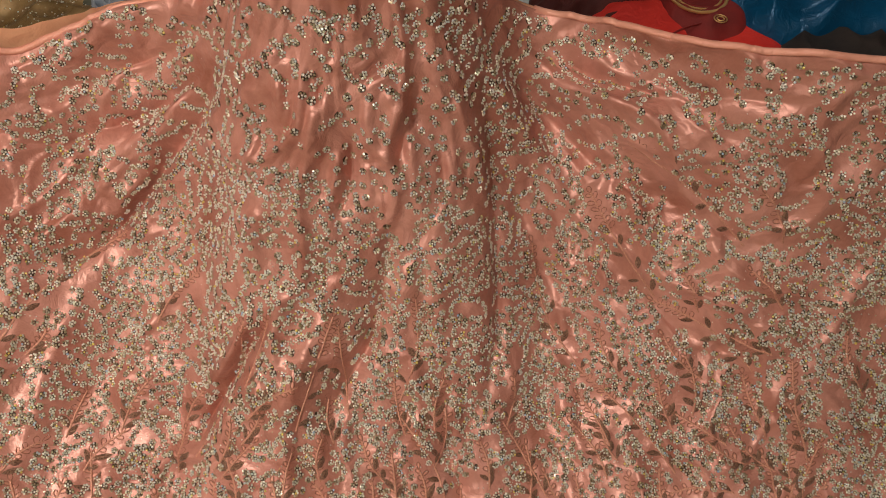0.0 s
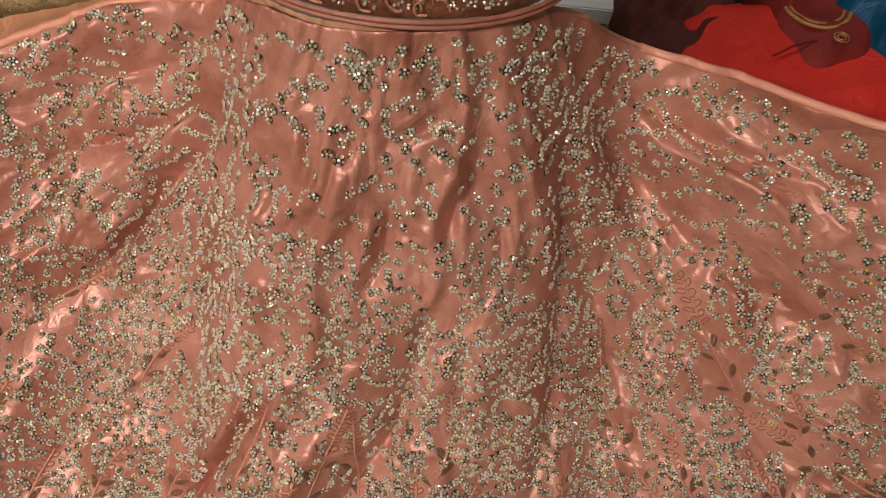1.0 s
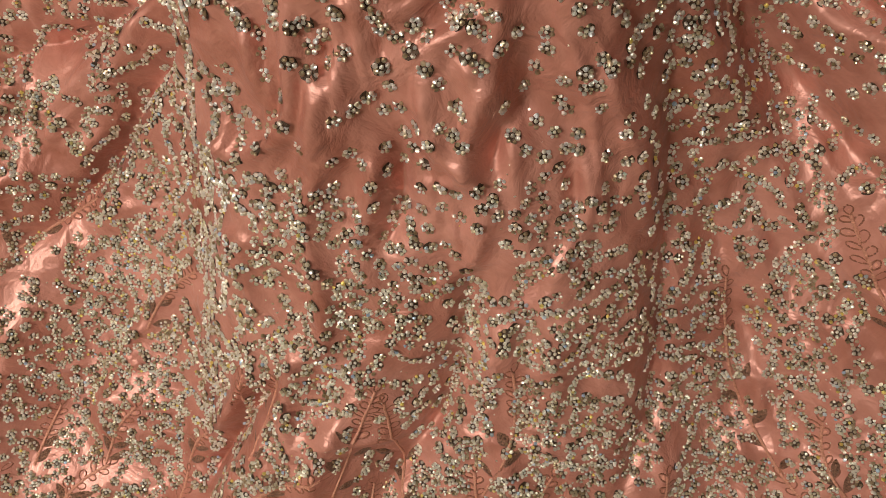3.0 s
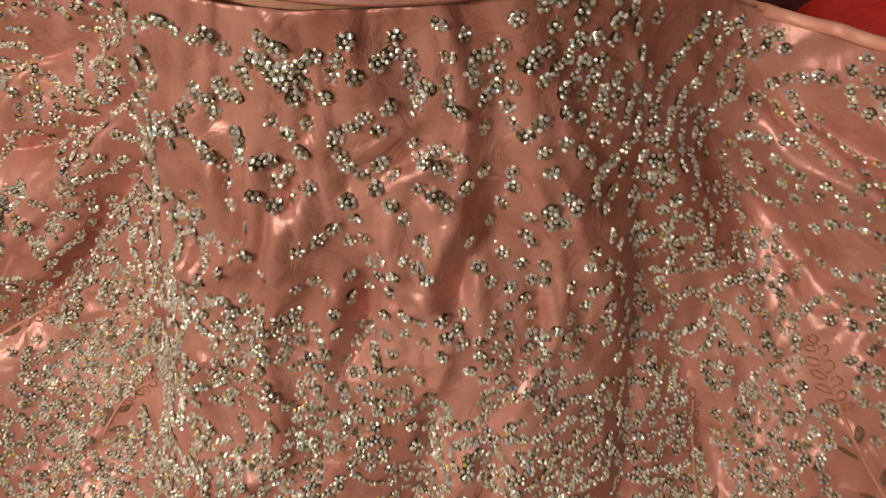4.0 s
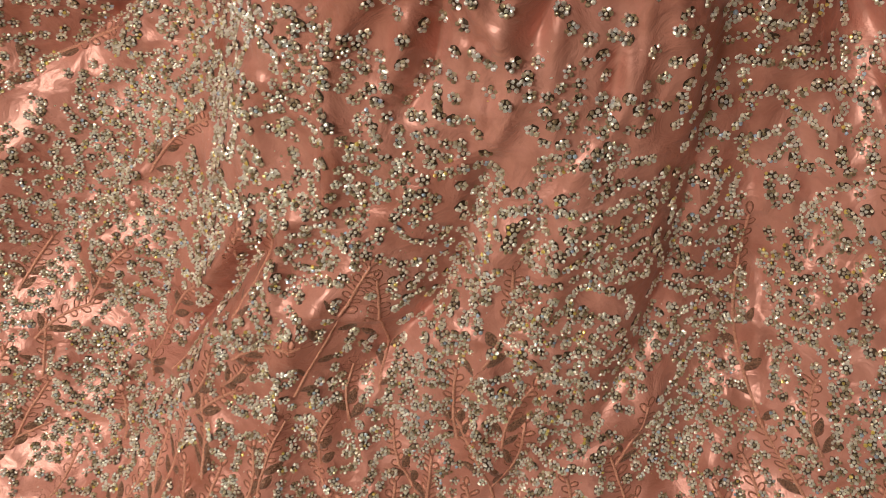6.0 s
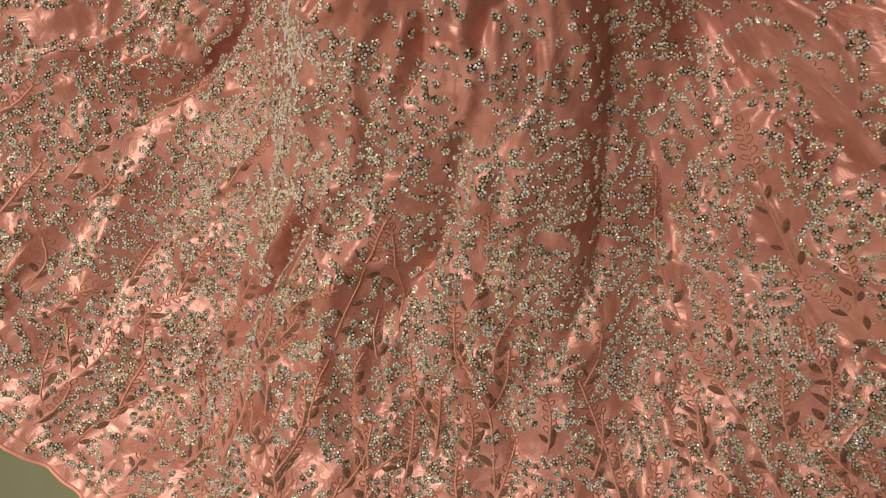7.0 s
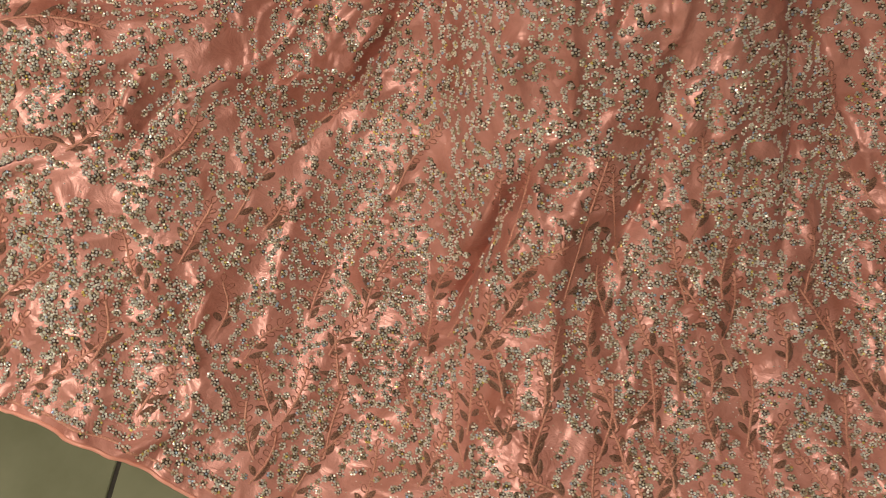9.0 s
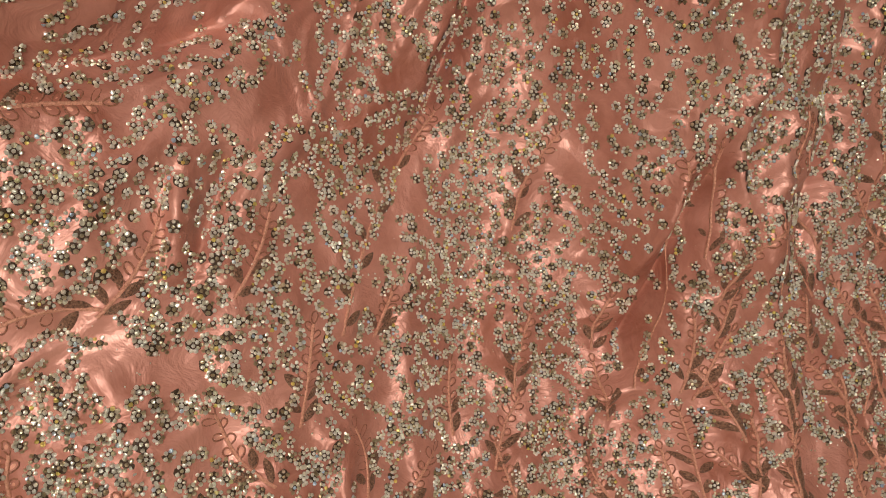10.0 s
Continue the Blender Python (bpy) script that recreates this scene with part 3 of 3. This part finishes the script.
# ---- embroidered sprigs: tip and root on the sheet ----
SPRIGS_A = [
    (-0.565, 0.041, -0.762, -0.163), (-0.327, -0.109, -0.435, -0.372), (-0.173, -0.099, -0.242, -0.306), (-0.035, -0.068, -0.061, -0.259),
    (0.179, 0.031, 0.287, -0.219), (0.276, 0.123, 0.402, -0.064), (0.324, 0.205, 0.534, 0.032), (0.442, -0.022, 0.476, -0.090),
    (0.542, 0.120, 0.595, 0.038), (0.424, -0.138, 0.498, -0.219), (0.554, -0.012, 0.613, -0.079), (0.309, -0.127, 0.350, -0.216),
    (0.151, -0.224, 0.139, -0.322), (-0.076, -0.362, -0.066, -0.470), (0.087, -0.341, 0.107, -0.435), (0.277, -0.262, 0.332, -0.350),
    (-0.644, -0.257, -0.674, -0.341), (-0.529, -0.237, -0.580, -0.331), (-0.627, -0.367, -0.625, -0.454), (-0.783, -0.260, -0.796, -0.341),
]
SPRIGS_B = [
    (-0.745, -0.403, -0.725, -0.497), (-0.284, -0.401, -0.282, -0.489), (-0.357, -0.295, -0.392, -0.386), (-0.772, -0.532, -0.771, -0.617),
    (0.130, -0.308, 0.242, -0.498), (0.287, -0.219, 0.457, -0.400), (0.401, -0.072, 0.586, -0.200), (-0.060, -0.291, 0.038, -0.516),
    (-0.214, -0.412, -0.165, -0.518), (0.552, -0.306, 0.642, -0.391), (-0.894, 0.128, -1.026, 0.136), (-0.885, 0.019, -0.963, -0.048),
    (-1.055, -0.030, -0.957, -0.042), (-0.790, -0.009, -0.850, -0.077), (-0.690, -0.140, -0.728, -0.183), (-0.787, -0.135, -0.835, -0.227),
    (-0.302, -0.276, -0.338, -0.333), (-0.165, -0.114, -0.153, -0.282), (-0.429, -0.031, -0.516, -0.130), (-0.285, -0.106, -0.329, -0.228),
]
SPRIGS_C = []
grnd = np.random.RandomState(31)
for _ in range(4000):
    if len(SPRIGS_C) >= 100:
        break
    x, y = grnd.uniform(-1.15, 0.75), grnd.uniform(-0.66, -0.05)
    if not v_of(x, y) or not v_of(x, y - 0.11) or y > -0.20 + 0.25 * max(0, -x - 0.75) + 0.25 * max(0, x - 0.2) - 0.2 * grnd.uniform() ** 2:
        continue
    if any((x - q[0]) ** 2 + (y - q[1]) ** 2 < 0.05 ** 2 for q in SPRIGS_A + SPRIGS_B + SPRIGS_C):
        continue
    a = grnd.normal(0, 0.5)
    long = grnd.uniform(0.07, 0.13)
    a += 0.5 * (x + 0.1)
    SPRIGS_C.append((x, y, x + long * math.sin(a), y - long * math.cos(a)))

SPRIGS = [q for q in SPRIGS_A + SPRIGS_B + SPRIGS_C if v_of(q[2], q[3] - 0.02)]
for px, py, qx, qy in SPRIGS:
    n = int(math.hypot(px - qx, py - qy) / 0.007) + 2
    for q in np.linspace(0, 1, n):
        x, y = px + (qx - px) * q, py + (qy - py) * q
        taken.setdefault((int(x // cell), int(y // cell)), []).append((x, y, -2))

spots = []
for placed in (FLOWERS_A, FLOWERS_B, FLOWERS_C, FLOWERS_D, FLOWERS_E, FLOWERS_F):
    for x, y in placed:
        taken.setdefault((int(x // cell), int(y // cell)), []).append((x, y, -1))
        spots.append((x, y))
for seam in ([(-0.335, 0.395), (-0.325, 0.30), (-0.345, 0.20), (-0.375, 0.10), (-0.385, 0.0)], [(0.05, 0.41), (0.062, 0.33), (0.078, 0.26), (0.095, 0.20), (0.105, 0.12)]):
    sx, sy = np.array(seam).T
    for k in np.linspace(0, len(seam) - 1, 46):
        x, y = float(np.interp(k, range(len(seam)), sx)) + rnd.normal(0, 0.006), float(np.interp(k, range(len(seam)), sy)) + rnd.normal(0, 0.003)
        if clear(x, y, 0.0095, -3):
            taken.setdefault((int(x // cell), int(y // cell)), []).append((x, y, -1))
            spots.append((x, y))
TRIALS = 80000
tx, ty = rnd.uniform(-1.25, 0.95, TRIALS), rnd.uniform(-0.78, 0.44, TRIALS)
bare = 0.6 * cloud(tx * 24.0 + 5, ty * 24.0 + 9) + 0.4 * cloud(tx * 45.0 + 15, ty * 45.0 + 29)
fits = (ty < np.interp(tx, edge[:, 0], edge[:, 1]) - 0.012) & (ty > np.interp(tx, edge[:, 2], edge[:, 3]) + 0.014)
fits &= ~((tx > -0.27) & (tx < 0.045) & (ty > 0.13) & (ty < 0.335))
for trial in np.nonzero(fits)[0]:
    x, y = float(tx[trial]), float(ty[trial])
    if bare[trial] > 0.60 - 0.10 * ss(0.0, 0.2, y) or not clear(x, y, 0.0104, trial):
        continue
    head, curl, n = rnd.uniform(0, 6.28), rnd.normal(0, 0.5), rnd.randint(3, 15)
    for k in range(n):
        if not v_of(x, y) or not clear(x, y, 0.0102, trial):
            break
        taken.setdefault((int(x // cell), int(y // cell)), []).append((x, y, trial))
        spots.append((x, y))
        head += curl + rnd.normal(0, 0.35)
        step = rnd.uniform(0.0106, 0.0124)
        x, y = x + step * math.cos(head), y + step * math.sin(head)
spots = np.array(spots)
hx, hy = spots[:, 0], spots[:, 1]
eps = 0.004
hh = surface(hx, hy)
gx, gy = (surface(hx + eps, hy) - surface(hx - eps, hy)) / (2 * eps), (surface(hx, hy + eps) - surface(hx, hy - eps)) / (2 * eps)
nrm = np.stack([-gx, -gy, np.ones_like(gx)], 1)
nrm /= np.linalg.norm(nrm, axis=1)[:, None]
centre = np.stack([hx, hy, hh], 1) + nrm * 0.0012
M0 = np.array([[1, 0, 0], [0, SN, -CS], [0, CS, SN]])


def frames(n, spin):
    t = np.stack([np.cos(spin), np.sin(spin), np.zeros_like(spin)], 1)
    t -= n * (t * n).sum(1)[:, None]
    t /= np.linalg.norm(t, axis=1)[:, None]
    return np.stack([t, np.cross(n, t), n], 2)


jit = nrm + rnd.normal(0, 0.05, nrm.shape)
jit /= np.linalg.norm(jit, axis=1)[:, None]
rot = np.einsum("ij,njk->nik", M0, frames(jit, rnd.uniform(0, 6.28, len(spots))))
place = out(centre)
size = 1.12 + 0.04 * ss(0.06, 0.14, hy) * ss(0.36, 0.2, np.abs(hx + 0.12)) + 0.04 * ss(-0.6, -0.95, hx) + 0.06 * ss(0.15, -0.15, hy) + rnd.uniform(-0.1, 0.1, len(spots))
kinds = rnd.randint(0, 8, len(spots))

near_panel = (np.abs(hx + 0.14) < 0.17) & (hy > 0.10) & (hy < 0.37)
order = np.nonzero(near_panel)[0][:300]
single = set(order.tolist())
gem_meshes, back_meshes = [], []
for (v, f), (dv, df) in FLOWERS:
    me = mesh_of("rhinestone_flower", np.concatenate([v, dv]), [tuple(q) for q in f] + [tuple(i + len(v) for i in q) for q in df], GEM)
    me.materials.append(BACKING)
    for p in me.polygons[len(f):]:
        p.material_index = 1
    gem_meshes.append(me)
for i in order:
    ob = new("rhinestone_flower", gem_meshes[kinds[i]])
    ob.parent = gown
    m = Matrix([[*(rot[i][r] * size[i]), place[i][r]] for r in range(3)] + [[0, 0, 0, 1]])
    ob.matrix_basis = Matrix.Translation(-gown.location) @ m
for k in range(8):
    idx = np.array([i for i in np.nonzero(kinds == k)[0] if i not in single])
    (v, f), (dv, df) = FLOWERS[k]
    for nm, vv, ff, material in (("rhinestone_work", v, f, GEM), ("bead_backing", dv, df, BACKING)):
        allv = np.einsum("nij,vj->nvi", rot[idx] * size[idx, None, None], vv) + place[idx, None]
        allf = (np.array(ff)[None] + (np.arange(len(idx)) * len(vv))[:, None, None]).reshape(-1, 3)
        part(nm, mesh_of(nm, allv.reshape(-1, 3), allf, material), gown, kind="stuff")

# beads over the bodice
g = np.random.RandomState(77)
nbb = 3400
ph, kz = g.uniform(-1.5, 1.5, nbb), g.uniform(0.03, 0.95, nbb)
aa, bb = 0.186 + 0.02 * np.sin(kz * 2.2) + 0.001, 0.110 + 0.03 * np.sin(kz * 2.4) + 0.001
bp = np.stack([WX + aa * np.sin(ph), WY - bb * np.cos(ph), WZ + 0.015 + 0.36 * kz], 1)
bn = np.stack([np.sin(ph) / aa, -np.cos(ph) / bb, np.zeros(nbb)], 1)
bn /= np.linalg.norm(bn, axis=1)[:, None]
bn += g.normal(0, 0.3, bn.shape)
bn /= np.linalg.norm(bn, axis=1)[:, None]
up = np.tile([0.0, 0.0, 1.0], (nbb, 1))
up -= bn * (up * bn).sum(1)[:, None]
up /= np.linalg.norm(up, axis=1)[:, None]
sv, sf = stone(0.0021, 6)
allv = np.einsum("nij,vj->nvi", np.stack([up, np.cross(bn, up), bn], 2), sv) + bp[:, None]
child(new("bodice_beading", mesh_of("bodice_beading", allv.reshape(-1, 3), (np.array(sf)[None] + (np.arange(nbb) * len(sv))[:, None, None]).reshape(-1, 3), GEM)), bodice)["kind"] = "stuff"
for i in range(70):
    t0, z0, r0 = g.uniform(-1.3, 1.3), g.uniform(0.03, 0.9), g.uniform(0.02, 0.045)
    t = np.linspace(0, g.uniform(2.5, 5.5), 20)
    th, zz = t0 + r0 / 0.2 * np.cos(t) * (1 - 0.1 * t), np.clip(z0 + r0 / 0.36 * np.sin(t) * (1 - 0.1 * t), 0.02, 0.97)
    a2, b2 = 0.188 + 0.02 * np.sin(zz * 2.2), 0.112 + 0.03 * np.sin(zz * 2.4)
    v, f = tube(np.stack([WX + a2 * np.sin(th), WY - b2 * np.cos(th), WZ + 0.015 + 0.36 * zz], 1), 0.0016, 5)
    child(new("cord_scroll", mesh_of("cord_scroll", v, f, CORD, True)), bodice)

# loose single beads between the flowers
nb = 9000
bx, by = rnd.uniform(-1.25, 0.95, nb), rnd.uniform(-0.78, 0.42, nb)
ok = np.array([v_of(a, b) for a, b in zip(bx, by)]) & (rnd.uniform(0, 1, nb) < 0.25 + 0.75 * ss(0.15, -0.25, by))
bx, by = bx[ok], by[ok]
bh = surface(bx, by)
sv, sf = stone(0.0016, 5)
allv = np.einsum("nij,vj->nvi", np.einsum("ij,njk->nik", M0, frames(np.tile([0, 0, 1.0], (len(bx), 1)) + rnd.normal(0, 0.2, (len(bx), 3)), rnd.uniform(0, 6.28, len(bx)))), sv) + out(np.stack([bx, by, bh + 0.0008], 1))[:, None]
part("bead_dusting", mesh_of("bead_dusting", allv.reshape(-1, 3), (np.array(sf)[None] + (np.arange(len(bx)) * len(sv))[:, None, None]).reshape(-1, 3), GEM), gown, kind="stuff")

def lay(px, py, lift):
    px, py = np.asarray(px, float), np.asarray(py, float)
    return out(np.stack([px, py, surface(px, py) + lift], -1))


def teardrop(x, y, ang, long, wide):
    t = np.linspace(0, 2 * np.pi, 13)
    a = long * 0.5 * (1 - np.cos(t))
    b = wide * np.sin(t) * (0.35 + 0.65 * np.sin(t / 2))
    return x + a * math.cos(ang) - b * math.sin(ang), y + a * math.sin(ang) + b * math.cos(ang)


def leaf_mesh(x, y, ang, long, wide):
    n, k = 9, 4
    v = []
    for i in range(n):
        t = i / (n - 1)
        w = wide * math.sin(math.pi * t) ** 0.8
        for j in range(-k, k + 1):
            s = j / k
            bend = 0.15 * long * t * t
            px = x + t * long * math.cos(ang) - (s * w + bend) * math.sin(ang)
            py = y + t * long * math.sin(ang) + (s * w + bend) * math.cos(ang)
            v.append((px, py, 0.0016 + 0.0030 * (1 - s * s) * math.sin(math.pi * t)))
    v = np.array(v)
    return lay(v[:, 0], v[:, 1], v[:, 2]), grid_faces(n, 2 * k + 1)


for tx, ty, qx, qy in SPRIGS:
    long = math.hypot(tx - qx, ty - qy)
    ang = math.atan2(ty - qy, tx - qx)
    k = np.linspace(0, 1, 18)
    bow = grnd.uniform(-0.12, 0.12) * long * np.sin(np.pi * k)
    cx, cy = qx + (tx - qx) * k - bow * math.sin(ang), qy + (ty - qy) * k + bow * math.cos(ang)
    v, f = tube(lay(cx, cy, 0.0024), 0.0021, 6)
    sprig = part("embroidered_sprig", mesh_of("stem", v, f, CORD, True), gown)
    nbud = 6 + int(min(5, long / 0.025))
    reach = min(0.8, 0.08 / long)
    for i in range(nbud):
        t = 1 - reach * i / nbud
        side = 1 if i % 2 else -1
        x, y = float(np.interp(t, k, cx)), float(np.interp(t, k, cy))
        turn = ang + (0 if i == 0 else side * grnd.uniform(0.7, 1.0))
        ux, uy = teardrop(x, y, turn, grnd.uniform(0.011, 0.015), grnd.uniform(0.0036, 0.0050))
        v, f = tube(lay(ux, uy, 0.0020), 0.0012, 4)
        pad = lay(np.append(ux[:-1], ux[:-1].mean()), np.append(uy[:-1], uy[:-1].mean()), np.append(np.full(12, 0.0010), 0.0030))
        me = mesh_of("bud", np.concatenate([v, pad]), f + [(len(v) + q, len(v) + (q + 1) % 12, len(v) + 12) for q in range(12)], RIM, True)
        me.materials.append(PAD)
        for p in me.polygons[len(f):]:
            p.material_index = 1
        child(new("bud", me), sprig)
    nleaf = 2 + int(min(5, long / 0.05))
    for i in range(nleaf):
        t = (1 - 0.8 * reach) * (i + 0.3) / nleaf
        side = 1 if i % 2 else -1
        x, y = float(np.interp(t, k, cx)), float(np.interp(t, k, cy))
        v, f = leaf_mesh(x, y, ang + side * grnd.uniform(0.45, 0.9), grnd.uniform(0.024, 0.037), grnd.uniform(0.0048, 0.0072))
        child(new("leaf", mesh_of("leaf", v, f, LEAF, True)), sprig)

# a small dark red bead low on the front panel
bm = bmesh.new()
bmesh.ops.create_icosphere(bm, subdivisions=2, radius=0.0022)
me = bpy.data.meshes.new("red_bead")
bm.to_mesh(me)
bm.free()
me.materials.append(mat("dark_red_bead", (0.16, 0.006, 0.006), 0.3))
red_bead = part("red_bead", me, gown, "tiny dark red bead")
red_bead.matrix_basis = Matrix.Translation(Vector(lay([-0.272], [0.071], 0.0015)[0]) - gown.location)


# ---- clothes and bags on the floor behind the gown ----
def heap(name, x0, x1, y0, y1, high, material, seed, crumple=0.02, label="", category="cloth", freq=9.0, n=70):
    """A pile of folded cloth: a closed, rounded, crumpled mound on the floor."""
    u = np.linspace(-1, 1, n)
    U, V = np.meshgrid(u, u, indexing="ij")
    r = (np.abs(U) ** 3.2 + np.abs(V) ** 3.2) ** (1 / 3.2)
    dome = np.clip(1 - r ** 7, 0, 1) ** 0.5
    g = np.random.RandomState(seed)
    c = np.zeros_like(U)
    for _ in range(7):
        a, fq, p = g.uniform(0, 3.14), freq * g.uniform(0.4, 1.6), g.uniform(0, 6.28)
        c += np.sin(fq * (U * math.cos(a) + V * math.sin(a)) + 1.5 * np.sin(2.2 * U * math.sin(a) - 3 * V + p) + p) / 3
    c = 1 - np.abs(c)
    X = (x0 + x1) / 2 + (x1 - x0) / 2 * U * (1 + 0.04 * np.sin(5 * V + seed))
    Y = (y0 + y1) / 2 + (y1 - y0) / 2 * V * (1 + 0.04 * np.sin(6 * U + seed))
    Z = 0.002 + dome * (high + crumple * c)
    vs = np.stack([X, Y, Z], -1).reshape(-1, 3)
    base = vs.copy()
    base[:, 2] = 0.0
    ob = new(name, mesh_of(name, vs, grid_faces(n, n), material, True))
    return tagged(ob, label, category)


def scatter(name, thing, count, r, material, seed, label=""):
    """Small beads sewn over a heap, joined."""
    me = thing.data
    g = np.random.RandomState(seed)
    n = len(me.vertices)
    co = np.zeros(n * 3)
    no = np.zeros(n * 3)
    me.vertices.foreach_get("co", co)
    me.vertices.foreach_get("normal", no)
    co, no = co.reshape(-1, 3), no.reshape(-1, 3)
    pick = g.choice(np.nonzero(co[:, 2] > 0.03)[0], count)
    v, f = stone(r, 5)
    nn = no[pick] + g.normal(0, 0.25, (count, 3))
    nn /= np.linalg.norm(nn, axis=1)[:, None]
    at = co[pick] + g.uniform(-0.006, 0.006, (count, 3)) * [1, 1, 0]
    allv = np.einsum("nij,vj->nvi", frames(nn, g.uniform(0, 6.28, count)), v) + at[:, None]
    part(name, mesh_of(name, allv.reshape(-1, 3), (np.array(f)[None] + (np.arange(count) * len(v))[:, None, None]).reshape(-1, 3), material), thing, label, kind="stuff")


gold_heap = heap("folded_gold_fabric", -1.62, -0.93, 1.62, 2.62, 0.11, GOLDNET, 3, 0.03, "gold sequined net fabric lying on the floor", freq=14.0, n=110)
scatter("gold_sequins", gold_heap, 1500, 0.0030, GEM, 3, "tiny glittering sequins")
heap("olive_fabric_bundle", -1.10, -0.50, 1.95, 2.75, 0.09, OLIVE, 4, 0.03, "dark olive cloth bundle under plastic")
heap("plastic_bag", -1.05, -0.46, 1.92, 2.70, 0.12, PLASTIC, 5, 0.07, "crinkled clear plastic garment bag", "plastic bag", 34.0, 150)
red_heap = heap("folded_red_garment", 0.39, 1.02, 1.40, 2.27, 0.13, RED, 6, 0.015, "folded bright red garment on the floor", "garment", 4.0)
heap("maroon_garment", 0.28, 0.60, 1.95, 2.42, 0.11, MAROON, 7, 0.02, "dark maroon folded garment", "garment")
heap("dark_garment", 0.42, 0.84, 2.36, 3.0, 0.12, BLACK, 8, 0.03, "black folded garment behind the red one", "garment")
beaded = heap("beaded_red_garment", 0.64, 0.92, 1.94, 2.50, 0.15, DARKRED, 9, 0.02, "dark red garment with a beaded neckline", "garment", 5.0)
for rr, sz in ((0.085, 0.006), (0.070, 0.004)):
    ang = np.linspace(3.5, 6.0, 46)
    bm = bmesh.new()
    for t in ang:
        bmesh.ops.create_icosphere(bm, subdivisions=1, radius=sz, matrix=Matrix.Translation((0.76 + rr * math.cos(t), 2.16 + rr * 1.1 * math.sin(t), 0.166)))
    me = bpy.data.meshes.new("neckline_beading")
    bm.to_mesh(me)
    bm.free()
    me.materials.append(GOLD)
    part("neckline_beading", me, beaded, "curved row of dull gold beads")
k = np.linspace(0, 1, 14)
v, f = tube(np.stack([0.64 + 0.12 * k, 1.97 + 0.07 * k + 0.012 * np.sin(3 * k), np.full(14, 0.147)], 1), 0.003, 6)
part("sleeve_seam", mesh_of("sleeve_seam", v, f, DARKRED, True), red_heap, "dark red stitched seam")
k = np.linspace(0, 2 * np.pi, 25)
for rr in (0.018, 0.010):
    v, f = tube(np.stack([0.80 + rr * np.cos(k), 2.03 + rr * np.sin(k), np.full(25, 0.172)], 1), 0.002, 5)
    part("round_ornament", mesh_of("round_ornament", v, f, GOLD, True), beaded, "small round gold ornament")
heap("blue_satin_fabric", 0.80, 1.45, 1.98, 2.55, 0.18, BLUE, 10, 0.06, "shiny deep blue satin fabric in loose folds", "fabric", 5.0, 110)
heap("dark_shawl", 0.90, 1.60, 1.38, 2.08, 0.16, BLACK, 11, 0.03, "black folded shawl beside the blue satin", "shawl")
brocade = heap("brocade_fabric", 0.97, 1.60, 2.17, 2.85, 0.24, BROCADE, 12, 0.03, "red fabric with gold embroidery", "fabric")
scatter("gold_embroidery", brocade, 500, 0.004, GOLD, 5, "gold thread specks")
card = tagged(new("grey_carton", box("grey_carton", (0.06, 2.20, 0.0), (0.41, 2.85, 0.05), GREY, 0.004)), "flat light grey carton on the floor", "carton")

# ---- floor tiles, 0.6 m, with dark joints ----
T, G0 = 0.6, 0.005
tile_me = box("tile", (G0, G0, -0.010), (T - G0, T - G0, 0.0), TILE, 0.0015)
x0 = -1.046 - 3 * T
for i in range(-1, 9):
    for j in range(0, 12):
        x, y = x0 + i * T, FY0 + j * T - 0.4
        if x < FX0 - 0.3 or x > FX1 - 0.3 or y > FY1 - 0.3:
            continue
        tile = new("tile", tile_me)
        tile.parent = floor
        tile.matrix_basis = Matrix.Translation((x, y, 0))
